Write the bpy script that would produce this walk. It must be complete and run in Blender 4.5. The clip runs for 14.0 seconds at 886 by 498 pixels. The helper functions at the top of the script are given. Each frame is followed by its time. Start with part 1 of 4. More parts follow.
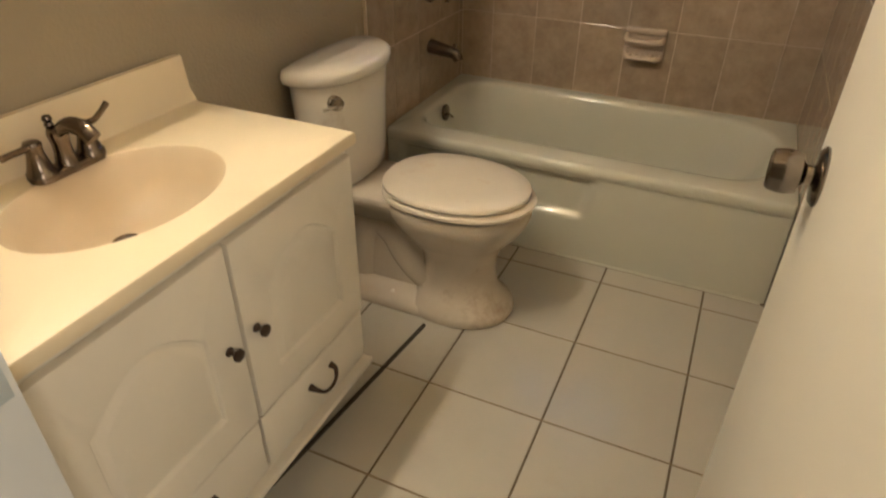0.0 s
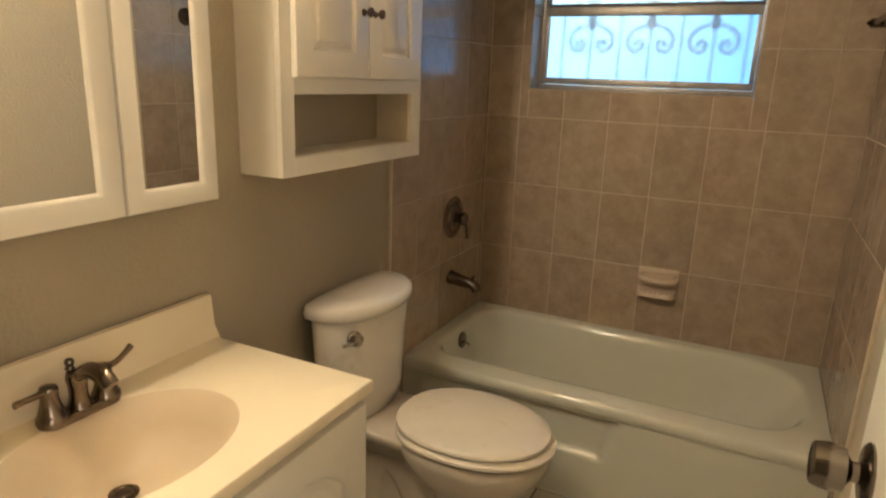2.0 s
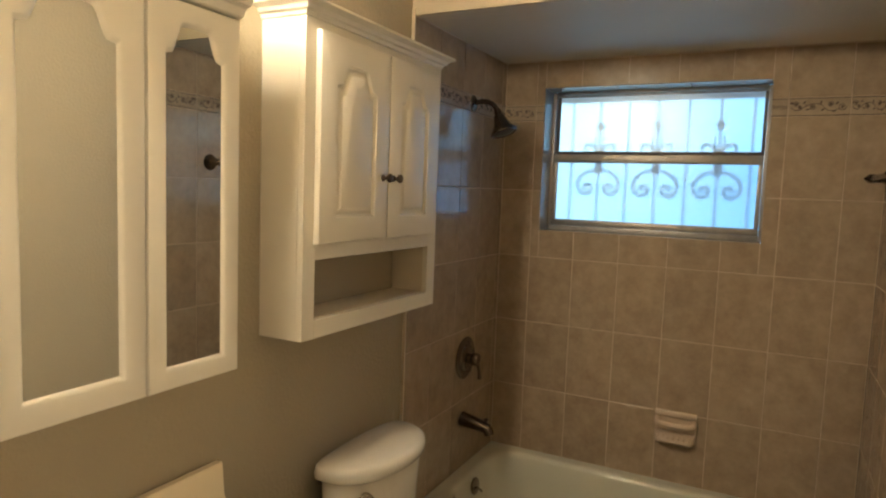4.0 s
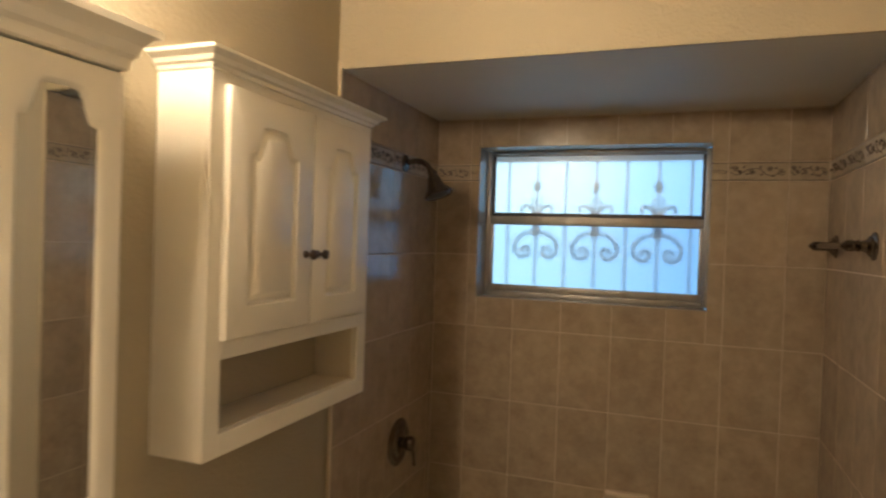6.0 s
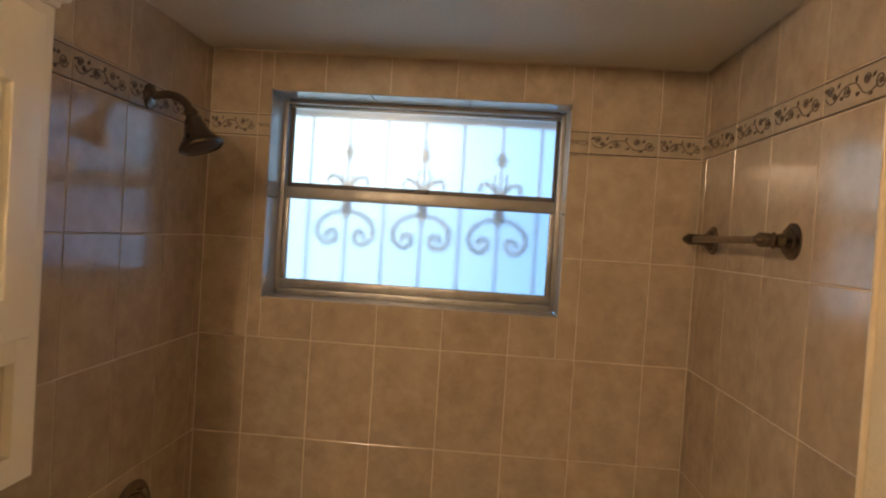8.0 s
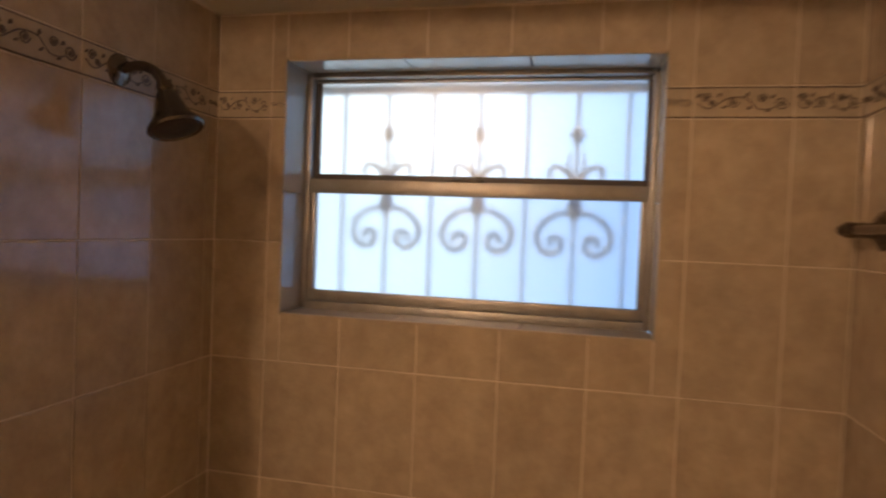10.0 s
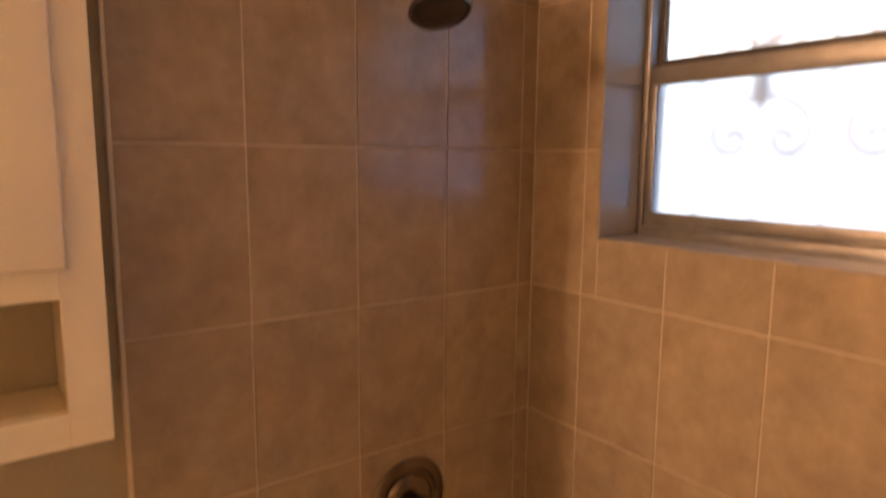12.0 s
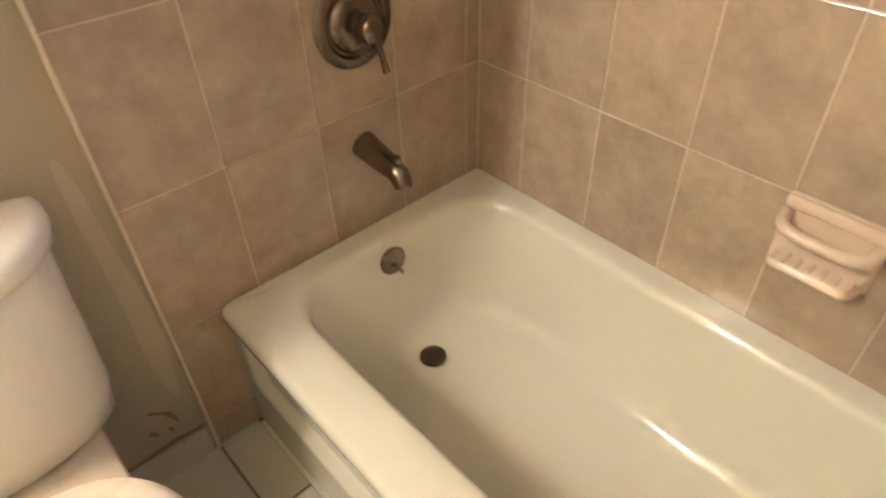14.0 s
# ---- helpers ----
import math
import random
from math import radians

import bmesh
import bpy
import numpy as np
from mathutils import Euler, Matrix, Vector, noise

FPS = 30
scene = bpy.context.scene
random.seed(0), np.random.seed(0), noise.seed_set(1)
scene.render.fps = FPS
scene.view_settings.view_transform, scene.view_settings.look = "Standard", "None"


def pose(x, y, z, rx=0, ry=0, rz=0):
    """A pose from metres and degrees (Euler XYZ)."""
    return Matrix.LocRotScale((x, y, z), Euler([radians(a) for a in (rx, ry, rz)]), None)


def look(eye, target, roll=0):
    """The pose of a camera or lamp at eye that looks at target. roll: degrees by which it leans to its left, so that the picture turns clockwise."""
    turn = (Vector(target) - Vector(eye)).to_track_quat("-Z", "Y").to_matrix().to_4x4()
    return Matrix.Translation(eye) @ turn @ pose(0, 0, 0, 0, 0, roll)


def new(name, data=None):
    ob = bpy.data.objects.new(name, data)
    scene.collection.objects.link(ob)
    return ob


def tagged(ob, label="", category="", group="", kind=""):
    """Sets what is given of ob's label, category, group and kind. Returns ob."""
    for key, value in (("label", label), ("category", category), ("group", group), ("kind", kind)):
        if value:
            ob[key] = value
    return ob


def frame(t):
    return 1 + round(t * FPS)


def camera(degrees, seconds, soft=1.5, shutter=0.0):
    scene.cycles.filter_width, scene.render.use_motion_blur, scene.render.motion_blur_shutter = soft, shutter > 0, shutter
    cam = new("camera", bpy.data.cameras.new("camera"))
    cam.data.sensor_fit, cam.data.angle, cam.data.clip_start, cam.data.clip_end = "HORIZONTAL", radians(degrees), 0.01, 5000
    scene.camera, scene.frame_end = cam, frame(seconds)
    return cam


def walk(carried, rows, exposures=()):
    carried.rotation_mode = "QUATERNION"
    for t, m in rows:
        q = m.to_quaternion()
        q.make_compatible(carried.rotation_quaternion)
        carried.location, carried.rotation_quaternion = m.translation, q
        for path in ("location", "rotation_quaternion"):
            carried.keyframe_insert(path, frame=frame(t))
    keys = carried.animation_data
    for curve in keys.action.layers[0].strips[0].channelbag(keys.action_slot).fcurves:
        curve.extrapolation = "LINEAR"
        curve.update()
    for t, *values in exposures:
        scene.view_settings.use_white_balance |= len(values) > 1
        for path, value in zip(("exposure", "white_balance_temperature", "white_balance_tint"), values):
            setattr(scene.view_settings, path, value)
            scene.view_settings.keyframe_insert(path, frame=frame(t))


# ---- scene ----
cam = camera(69.8, 14.0, soft=2.1, shutter=0.4)
PATH = [
    (0, (1.172, -2.78, 1.356), (0.481, -1.256, 0.261), 0.5),
    (0.5, (1.158, -2.769, 1.37), (0.418, -1.177, 0.412), 0.5),
    (1, (1.147, -2.752, 1.389), (0.363, -1.102, 0.574), 1.4),
    (1.5, (1.14, -2.746, 1.411), (0.318, -1.039, 0.77), 2.1),
    (2, (1.133, -2.74, 1.439), (0.285, -1.003, 0.923), 2.1),
    (2.5, (1.132, -2.741, 1.469), (0.264, -0.985, 1.065), 2.1),
    (3, (1.127, -2.739, 1.498), (0.244, -0.971, 1.186), 2.1),
    (3.5, (1.138, -2.748, 1.526), (0.239, -0.978, 1.286), 1.9),
    (3.7, (1.125, -2.747, 1.544), (0.221, -0.976, 1.33), 1.9),
    (5.8, (1.024, -2.628, 1.651), (0.234, -0.791, 1.62), 1.7),
    (6, (0.979, -2.551, 1.647), (0.284, -0.676, 1.619), 1.9),
    (6.5, (0.947, -2.361, 1.638), (0.463, -0.421, 1.607), 2.3),
    (7, (0.919, -2.231, 1.634), (0.608, -0.256, 1.606), 3.0),
    (7.5, (0.863, -2.055, 1.631), (0.7, -0.062, 1.592), 3.8),
    (7.7, (0.838, -1.977, 1.633), (0.72, 0.019, 1.591), 3.7),
    (9.8, (0.944, -1.544, 1.641), (0.624, 0.429, 1.585), 2.6),
    (10, (0.93, -1.457, 1.638), (0.49, 0.494, 1.578), 2.3),
    (10.5, (0.876, -1.27, 1.635), (0.069, 0.56, 1.594), 1.4),
    (11, (0.892, -1.156, 1.636), (-0.323, 0.433, 1.619), 0.7),
    (11.5, (0.993, -1.061, 1.64), (-0.503, 0.265, 1.602), 1.3),
    (12, (1.036, -1.01, 1.57), (-0.562, 0.16, 1.291), 0.5),
    (12.5, (1.003, -1.009, 1.487), (-0.525, 0.083, 0.8), 0.1),
    (13, (1.018, -0.988, 1.409), (-0.447, -0.018, 0.454), -0.4),
    (13.5, (0.994, -0.998, 1.353), (-0.335, -0.059, 0.189), -1.1),
    (14, (0.999, -1.003, 1.32), (-0.145, -0.003, 0.019), -1.8),
]
EXPOSURES = [(0, 0.17, 5750, 9), (0.5, 0.16, 5800, 9), (1.0, 0.2, 5850, 9), (1.5, 0.12, 5950, 9), (2.5, 0.06, 6000, 9), (3.5, -0.06, 6050, 6), (5.8, -0.5, 6350, 11), (7.0, -0.08, 6700, 15),
             (7.7, -0.02, 7000, 18), (9.8, -0.22, 8000, 32), (11.0, -0.18, 8300, 38), (11.5, 0.08, 8800, 44),
             (12.0, 0.52, 9700, 46), (12.5, 1.66, 8800, 29), (13.0, 1.36, 6900, 17), (13.5, 1.3, 5600, 12), (14, 1.64, 5400, 12)]
walk(cam, [(t, look(eye, target, roll)) for t, eye, target, roll in PATH], EXPOSURES)

# ---- sky and lamps ----
world = bpy.data.worlds.new("world")
scene.world = world
world.use_nodes = True
wn = world.node_tree
sky = wn.nodes.new("ShaderNodeTexSky")
sky.sky_type, sky.sun_disc = "NISHITA", False
sky.sun_elevation, sky.sun_rotation = radians(48), radians(200)
wn.links.new(sky.outputs[0], wn.nodes["Background"].inputs[0])
wn.nodes["Background"].inputs[1].default_value = 0.08

BULB = 305.0        # glow of each vanity globe
BULB_COLOUR = (1.0, 0.80, 0.54)
DAY = 3.5          # glow of the bright yard beyond the frosted window
HALL = 23.0         # watts of the unseen fill lamp added in the hallway

# ---- plan, in metres ----
X_RIGHT = 1.466    # tiled face of the right wall
Y_EDGE = -0.850    # where the wall tile ends
Y_DOOR = -2.525    # room side of the wall with the door
Z_SOFFIT, Z_CEIL = 2.156, 2.42
WIN = (0.188, 1.083, 1.416, 2.040)
Z_ROWS = (0.0, 0.085, 0.382, 0.688, 0.993, 1.292, 1.591, 1.898, 1.968, Z_SOFFIT)


# ---- materials ----
def mat(name, colour, rough=0.5, metal=0.0, coat=0.0, vary=0.0, scale=8.0, bump=0.0, bump_scale=200.0, second=None,
        mix_scale=3.0, dirt=None, dirt_amount=0.0, rand=0.0, rough_vary=0.0, spec=0.5, detail=4.0, spread=0.12):
    m = bpy.data.materials.new(name)
    m.use_nodes = True
    nt = m.node_tree
    N, L = nt.nodes.new, nt.links.new
    b = nt.nodes["Principled BSDF"]
    b.inputs["Roughness"].default_value = rough
    b.inputs["Metallic"].default_value = metal
    b.inputs["Coat Weight"].default_value = coat
    b.inputs["Coat Roughness"].default_value = 0.08 if coat < 0.3 else 0.03
    b.inputs["Specular IOR Level"].default_value = spec
    geo = N("ShaderNodeNewGeometry")
    place = geo.outputs["Position"]
    if rand:
        info = N("ShaderNodeObjectInfo")
        shift = N("ShaderNodeVectorMath")
        shift.operation = "MULTIPLY_ADD"
        comb = N("ShaderNodeCombineXYZ")
        for i in range(3):
            L(info.outputs["Random"], comb.inputs[i])
        L(comb.outputs[0], shift.inputs[0])
        shift.inputs[1].default_value = (37.0, 91.0, 53.0)
        L(place, shift.inputs[2])
        place = shift.outputs[0]

    def noise_node(s, d=4.0, r=0.55):
        n = N("ShaderNodeTexNoise")
        n.inputs["Scale"].default_value, n.inputs["Detail"].default_value, n.inputs["Roughness"].default_value = s, d, r
        L(place, n.inputs["Vector"])
        return n.outputs["Fac"]

    def ramp(fac, lo, hi):
        r = N("ShaderNodeMapRange")
        r.inputs["From Min"].default_value, r.inputs["From Max"].default_value = lo, hi
        L(fac, r.inputs["Value"])
        return r.outputs["Result"]

    def mixer(fac, a, c, mode="MIX"):
        x = N("ShaderNodeMix")
        x.data_type, x.blend_type = "RGBA", mode
        for sock, val in ((x.inputs[0], fac), (x.inputs[6], a), (x.inputs[7], c)):
            if isinstance(val, bpy.types.NodeSocket):
                L(val, sock)
            else:
                sock.default_value = val if isinstance(val, float) else (*val, 1)
        return x.outputs[2]

    col = tuple(colour)
    if second:
        col = mixer(ramp(noise_node(mix_scale, 5.0, 0.62), spread, 1 - spread), col, second)
    if vary:
        dark = tuple(1 - vary for _ in range(3))
        col = mixer(1.0, col, mixer(ramp(noise_node(scale, detail, 0.6), 0.2, 0.8), dark, (1 + vary * 0.4,) * 3), "MULTIPLY")
    if rand:
        col = mixer(1.0, col, mixer(info.outputs["Random"], (1 - rand,) * 3, (1 + rand * 0.5,) * 3), "MULTIPLY")
    if dirt:
        mask = ramp(noise_node(5.0, 6.0, 0.7), 0.58, 0.74)
        scaled = N("ShaderNodeMath")
        scaled.operation = "MULTIPLY"
        L(mask, scaled.inputs[0])
        scaled.inputs[1].default_value = dirt_amount
        col = mixer(scaled.outputs[0], col, dirt)
    if isinstance(col, tuple):
        b.inputs["Base Color"].default_value = (*col, 1)
    else:
        L(col, b.inputs["Base Color"])
    if rough_vary:
        r = N("ShaderNodeMapRange")
        r.inputs["To Min"].default_value, r.inputs["To Max"].default_value = max(0.02, rough - rough_vary), rough + rough_vary
        L(noise_node(9.0, 5.0, 0.6), r.inputs["Value"])
        L(r.outputs["Result"], b.inputs["Roughness"])
    if bump:
        bp = N("ShaderNodeBump")
        bp.inputs["Strength"].default_value = 1.0
        bp.inputs["Distance"].default_value = bump
        L(noise_node(bump_scale, 3.0, 0.5), bp.inputs["Height"])
        L(bp.outputs[0], b.inputs["Normal"])
    return m


M = {
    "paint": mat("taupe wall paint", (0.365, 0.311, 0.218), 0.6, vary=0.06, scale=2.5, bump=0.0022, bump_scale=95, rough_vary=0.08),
    # tan with extra light put into it, so the right wall bounces more
    "paint_lifted": mat("light tan wall paint, lifted for bounce", (0.62, 0.54, 0.41), 0.6, vary=0.06, scale=2.5, bump=0.0022, bump_scale=95, rough_vary=0.08),
    "cream": mat("cream ceiling paint", (0.54, 0.465, 0.335), 0.7, vary=0.05, scale=2, bump=0.003, bump_scale=110),
    "alcove": mat("pale alcove ceiling paint", (0.60, 0.55, 0.46), 0.55, vary=0.06, scale=3, bump=0.002, bump_scale=120),
    "tile": mat("tan ceramic wall tile", (0.452, 0.355, 0.258), 0.165, vary=0.14, scale=34, second=(0.280, 0.208, 0.146), mix_scale=13,
                rand=0.08, rough_vary=0.04, detail=6.0, spread=0.2, spec=0.62),
    "reveal": mat("grey-beige reveal tile", (0.36, 0.31, 0.26), 0.2, vary=0.12, scale=15, rand=0.05, rough_vary=0.05),
    "grout": mat("light tan grout", (0.54, 0.43, 0.33), 0.9, vary=0.15, scale=30, bump=0.001, bump_scale=400),
    "border": mat("sand relief border tile", (0.42, 0.34, 0.25), 0.28, vary=0.16, scale=40, second=(0.29, 0.225, 0.16), mix_scale=26, rand=0.06),
    "scroll": mat("brown scroll relief", (0.085, 0.055, 0.038), 0.35, vary=0.3, scale=60),
    "trim": mat("cream edge trim", (0.62, 0.52, 0.38), 0.4, vary=0.1, scale=20, bump=0.001, bump_scale=80),
    "floor": mat("off-white glazed floor tile", (0.52, 0.49, 0.42), 0.19, vary=0.05, scale=6, rand=0.04, rough_vary=0.05,
                 dirt=(0.40, 0.31, 0.20), dirt_amount=0.18, bump=0.0004, bump_scale=50),
    "fgrout": mat("dark brown floor grout", (0.15, 0.11, 0.072), 0.9, vary=0.5, scale=14),
    "fgrout_worn": mat("worn brown floor grout", (0.25, 0.19, 0.12), 0.9, vary=0.45, scale=18),
    "tub": mat("pale sage enamel", (0.62, 0.61, 0.515), 0.12, coat=0.6, vary=0.03, scale=4, rough_vary=0.03),
    "china": mat("white vitreous china", (0.72, 0.675, 0.60), 0.16, coat=0.3, vary=0.04, scale=5, dirt=(0.36, 0.24, 0.14), dirt_amount=0.36),
    "china_worn": mat("stained vitreous china", (0.66, 0.60, 0.51), 0.2, coat=0.25, vary=0.08, scale=7, second=(0.50, 0.42, 0.32), mix_scale=3.5, spread=0.3, dirt=(0.26, 0.17, 0.10), dirt_amount=0.6, rough_vary=0.06),
    "seat": mat("worn off-white painted seat", (0.72, 0.65, 0.54), 0.3, vary=0.07, scale=10, dirt=(0.46, 0.28, 0.17), dirt_amount=0.5, rough_vary=0.06),
    "counter": mat("cream cultured marble", (0.78, 0.675, 0.485), 0.42, coat=0.05, vary=0.035, scale=5, rough_vary=0.06),
    # counter marble darkened: the bowl's shade is put into its colour
    "bowl": mat("cream cultured marble, shaded bowl", (0.66, 0.54, 0.375), 0.42, vary=0.05, scale=7),
    "white": mat("white painted wood", (0.76, 0.71, 0.61), 0.35, vary=0.05, scale=6, rough_vary=0.06, bump=0.0003, bump_scale=90,
                 dirt=(0.5, 0.42, 0.3), dirt_amount=0.12),
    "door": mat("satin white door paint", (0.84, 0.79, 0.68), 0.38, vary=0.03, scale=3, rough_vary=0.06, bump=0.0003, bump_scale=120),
    # white paint with bluish daylight put into its colour, left jamb only
    "jamb": mat("white jamb paint with bluish daylight", (0.72, 0.75, 0.78), 0.38, vary=0.04, scale=3, rough_vary=0.06),
    "gap": mat("gap shade", (0.05, 0.035, 0.025), 0.8, vary=0.2, scale=30),
    "bronze": mat("aged bronze nickel", (0.215, 0.172, 0.135), 0.23, metal=1.0, vary=0.4, scale=22, rough_vary=0.045),
    "nickel": mat("brushed nickel", (0.42, 0.38, 0.33), 0.22, metal=1.0, vary=0.2, scale=30, rough_vary=0.04),
    "chrome": mat("chrome", (0.66, 0.64, 0.6), 0.12, metal=1.0, rough_vary=0.04),
    "alu": mat("mill aluminium", (0.36, 0.34, 0.32), 0.45, metal=0.8, vary=0.3, scale=18, rough_vary=0.08),
    "sash": mat("dark sash gasket", (0.10, 0.085, 0.075), 0.5, metal=0.3, vary=0.2, scale=20),
    "iron": mat("grey painted iron", (0.60, 0.64, 0.70), 0.55, vary=0.2, scale=30),
    "dark_nickel": mat("tarnished door hardware", (0.27, 0.24, 0.21), 0.17, metal=1.0, vary=0.3, scale=25, rough_vary=0.04),
    # the plate's blue is reflected daylight, put into the metal's colour
    "steel": mat("strike plate with bluish daylight", (0.60, 0.68, 0.75), 0.4, metal=0.5, vary=0.1, scale=30),
    "soap": mat("beige glazed soap dish", (0.56, 0.45, 0.345), 0.25, vary=0.05, scale=20),
    "knob": mat("dark bronze knob", (0.08, 0.055, 0.04), 0.35, metal=0.7, vary=0.2, scale=50),
    "rubber": mat("black rubber", (0.035, 0.028, 0.022), 0.7, vary=0.2, scale=40),
    "patch": mat("pale cream wall patch", (0.425, 0.365, 0.265), 0.6, vary=0.08, scale=8, bump=0.002, bump_scale=95),
    "stain": mat("brown caulk stain", (0.24, 0.14, 0.08), 0.6, vary=0.3, scale=60),
    "yard": mat("yard ground", (0.35, 0.34, 0.3), 0.9, vary=0.3, scale=3),
    "mirror": mat("mirror silver", (0.86, 0.88, 0.86), 0.012, metal=1.0),
}


def glass(name, rough, tint):
    m = bpy.data.materials.new(name)
    m.use_nodes = True
    nt = m.node_tree
    b = nt.nodes["Principled BSDF"]
    b.inputs["Base Color"].default_value = (*tint, 1)
    b.inputs["Transmission Weight"].default_value = 1.0
    b.inputs["Roughness"].default_value = rough
    n = nt.nodes.new("ShaderNodeTexNoise")
    n.inputs["Scale"].default_value = 55
    g = nt.nodes.new("ShaderNodeNewGeometry")
    bp = nt.nodes.new("ShaderNodeBump")
    bp.inputs["Distance"].default_value = 0.0012
    nt.links.new(g.outputs["Position"], n.inputs["Vector"])
    nt.links.new(n.outputs["Fac"], bp.inputs["Height"])
    nt.links.new(bp.outputs[0], b.inputs["Normal"])
    return m


def glow(name, colour, strength, second=None):
    m = bpy.data.materials.new(name)
    m.use_nodes = True
    nt = m.node_tree
    nt.nodes.remove(nt.nodes["Principled BSDF"])
    e = nt.nodes.new("ShaderNodeEmission")
    e.inputs[0].default_value, e.inputs[1].default_value = (*colour, 1), strength
    if second:
        g = nt.nodes.new("ShaderNodeNewGeometry")
        xyz = nt.nodes.new("ShaderNodeSeparateXYZ")
        n = nt.nodes.new("ShaderNodeMapRange")
        n.inputs["From Min"].default_value, n.inputs["From Max"].default_value = 0.0, 1.6
        r = nt.nodes.new("ShaderNodeMix")
        r.data_type = "RGBA"
        r.inputs[6].default_value, r.inputs[7].default_value = (*colour, 1), (*second, 1)
        nt.links.new(g.outputs["Position"], xyz.inputs[0])
        nt.links.new(xyz.outputs[0], n.inputs["Value"])
        nt.links.new(n.outputs["Result"], r.inputs[0])
        nt.links.new(r.outputs[2], e.inputs[0])
    nt.links.new(e.outputs[0], nt.nodes["Material Output"].inputs[0])
    return m


M["glass_clear"] = glass("rippled window glass", 0.31, (0.93, 0.95, 0.96))
M["glass_frost"] = glass("obscure window glass", 0.32, (0.65, 0.73, 0.82))
M["bulb"] = glow("warm globe glow", BULB_COLOUR, BULB)
M["daylight"] = glow("bright overcast daylight", (0.34, 0.57, 0.70), DAY, (0.067, 0.235, 0.49))


# ---- mesh helpers ----
def part(name, bm, material, parent=None, label="", smooth=40, **tags):
    """Links a bmesh as one mesh object, under a thing where one is given."""
    bmesh.ops.recalc_face_normals(bm, faces=bm.faces)
    me = bpy.data.meshes.new(name)
    bm.to_mesh(me)
    bm.free()
    me.materials.append(M[material])
    if smooth:
        for p in me.polygons:
            p.use_smooth = True
        me.set_sharp_from_angle(angle=radians(smooth))
    ob = new(name, me)
    ob.parent = parent
    return tagged(ob, label, **tags)


def thing(name, label, category, at=(0, 0, 0), rz=0, group=""):
    ob = new(name)
    ob.matrix_basis = pose(*at, 0, 0, rz)
    return tagged(ob, label, category, group)


def box(x0, x1, y0, y1, z0, z1, bevel=0.0, bm=None, seg=2):
    own = bmesh.new()
    bmesh.ops.create_cube(own, size=1)
    bmesh.ops.scale(own, vec=(x1 - x0, y1 - y0, z1 - z0), verts=own.verts)
    bmesh.ops.translate(own, vec=((x0 + x1) / 2, (y0 + y1) / 2, (z0 + z1) / 2), verts=own.verts)
    if bevel:
        bmesh.ops.bevel(own, geom=own.edges[:], offset=bevel, segments=seg, profile=0.5, affect="EDGES")
    return join(bm, own) if bm else own


def join(a, b):
    me = bpy.data.meshes.new("tmp")
    b.to_mesh(me)
    b.free()
    a.from_mesh(me)
    bpy.data.meshes.remove(me)
    return a


def loft(rings, cap0=True, cap1=True, closed=True, bm=None):
    """Skin through rings that have the same number of points."""
    bm = bm or bmesh.new()
    vs = [[bm.verts.new(p) for p in ring] for ring in rings]
    n = len(vs[0])
    for a, b in zip(vs, vs[1:]):
        for i in range(n if closed else n - 1):
            j = (i + 1) % n
            bm.faces.new((a[i], a[j], b[j], b[i]))
    for cap, ring in ((cap0, vs[0]), (cap1, vs[-1])):
        if cap:
            c = bm.verts.new(sum((v.co for v in ring), Vector()) / n)
            for i in range(n):
                bm.faces.new((ring[i], ring[(i + 1) % n], c))
    return bm


def lathe(profile, at=(0, 0, 0), axis=(0, 0, 1), n=28, bm=None):
    """profile: (radius, distance along the axis)."""
    turn = Vector((0, 0, 1)).rotation_difference(Vector(axis)).to_matrix()
    rings = [[Vector(at) + turn @ Vector((r * math.cos(2 * math.pi * i / n), r * math.sin(2 * math.pi * i / n), h)) for i in range(n)]
             for r, h in profile]
    return loft(rings, bm=bm)


def smooth_path(pts, k=6):
    pts = [Vector(p) for p in pts]
    out = []
    for i in range(len(pts) - 1):
        p0, p1, p2, p3 = pts[max(i - 1, 0)], pts[i], pts[i + 1], pts[min(i + 2, len(pts) - 1)]
        for s in range(k):
            t = s / k
            out.append(0.5 * (2 * p1 + (p2 - p0) * t + (2 * p0 - 5 * p1 + 4 * p2 - p3) * t * t + (3 * p1 - p0 - 3 * p2 + p3) * t ** 3))
    return out + [pts[-1]]


def tube(pts, radius, n=12, bm=None, k=6, flat=1.0):
    """A round bar along a smooth path. radius: a number or one for each given point."""
    radii = [radius] * len(pts) if isinstance(radius, (int, float)) else list(radius)
    path = smooth_path(pts, k)
    rings, side = [], None
    for i, p in enumerate(path):
        d = (path[min(i + 1, len(path) - 1)] - path[max(i - 1, 0)]).normalized()
        if side is None:
            side = d.orthogonal().normalized()
        side = (side - d * side.dot(d)).normalized()
        up = d.cross(side)
        f = i / k
        j = min(int(f), len(radii) - 2)
        r = radii[j] + (radii[j + 1] - radii[j]) * min(f - j, 1)
        rings.append([p + r * (math.cos(a) * side + flat * math.sin(a) * up) for a in (2 * math.pi * q / n for q in range(n))])
    return loft(rings, bm=bm)


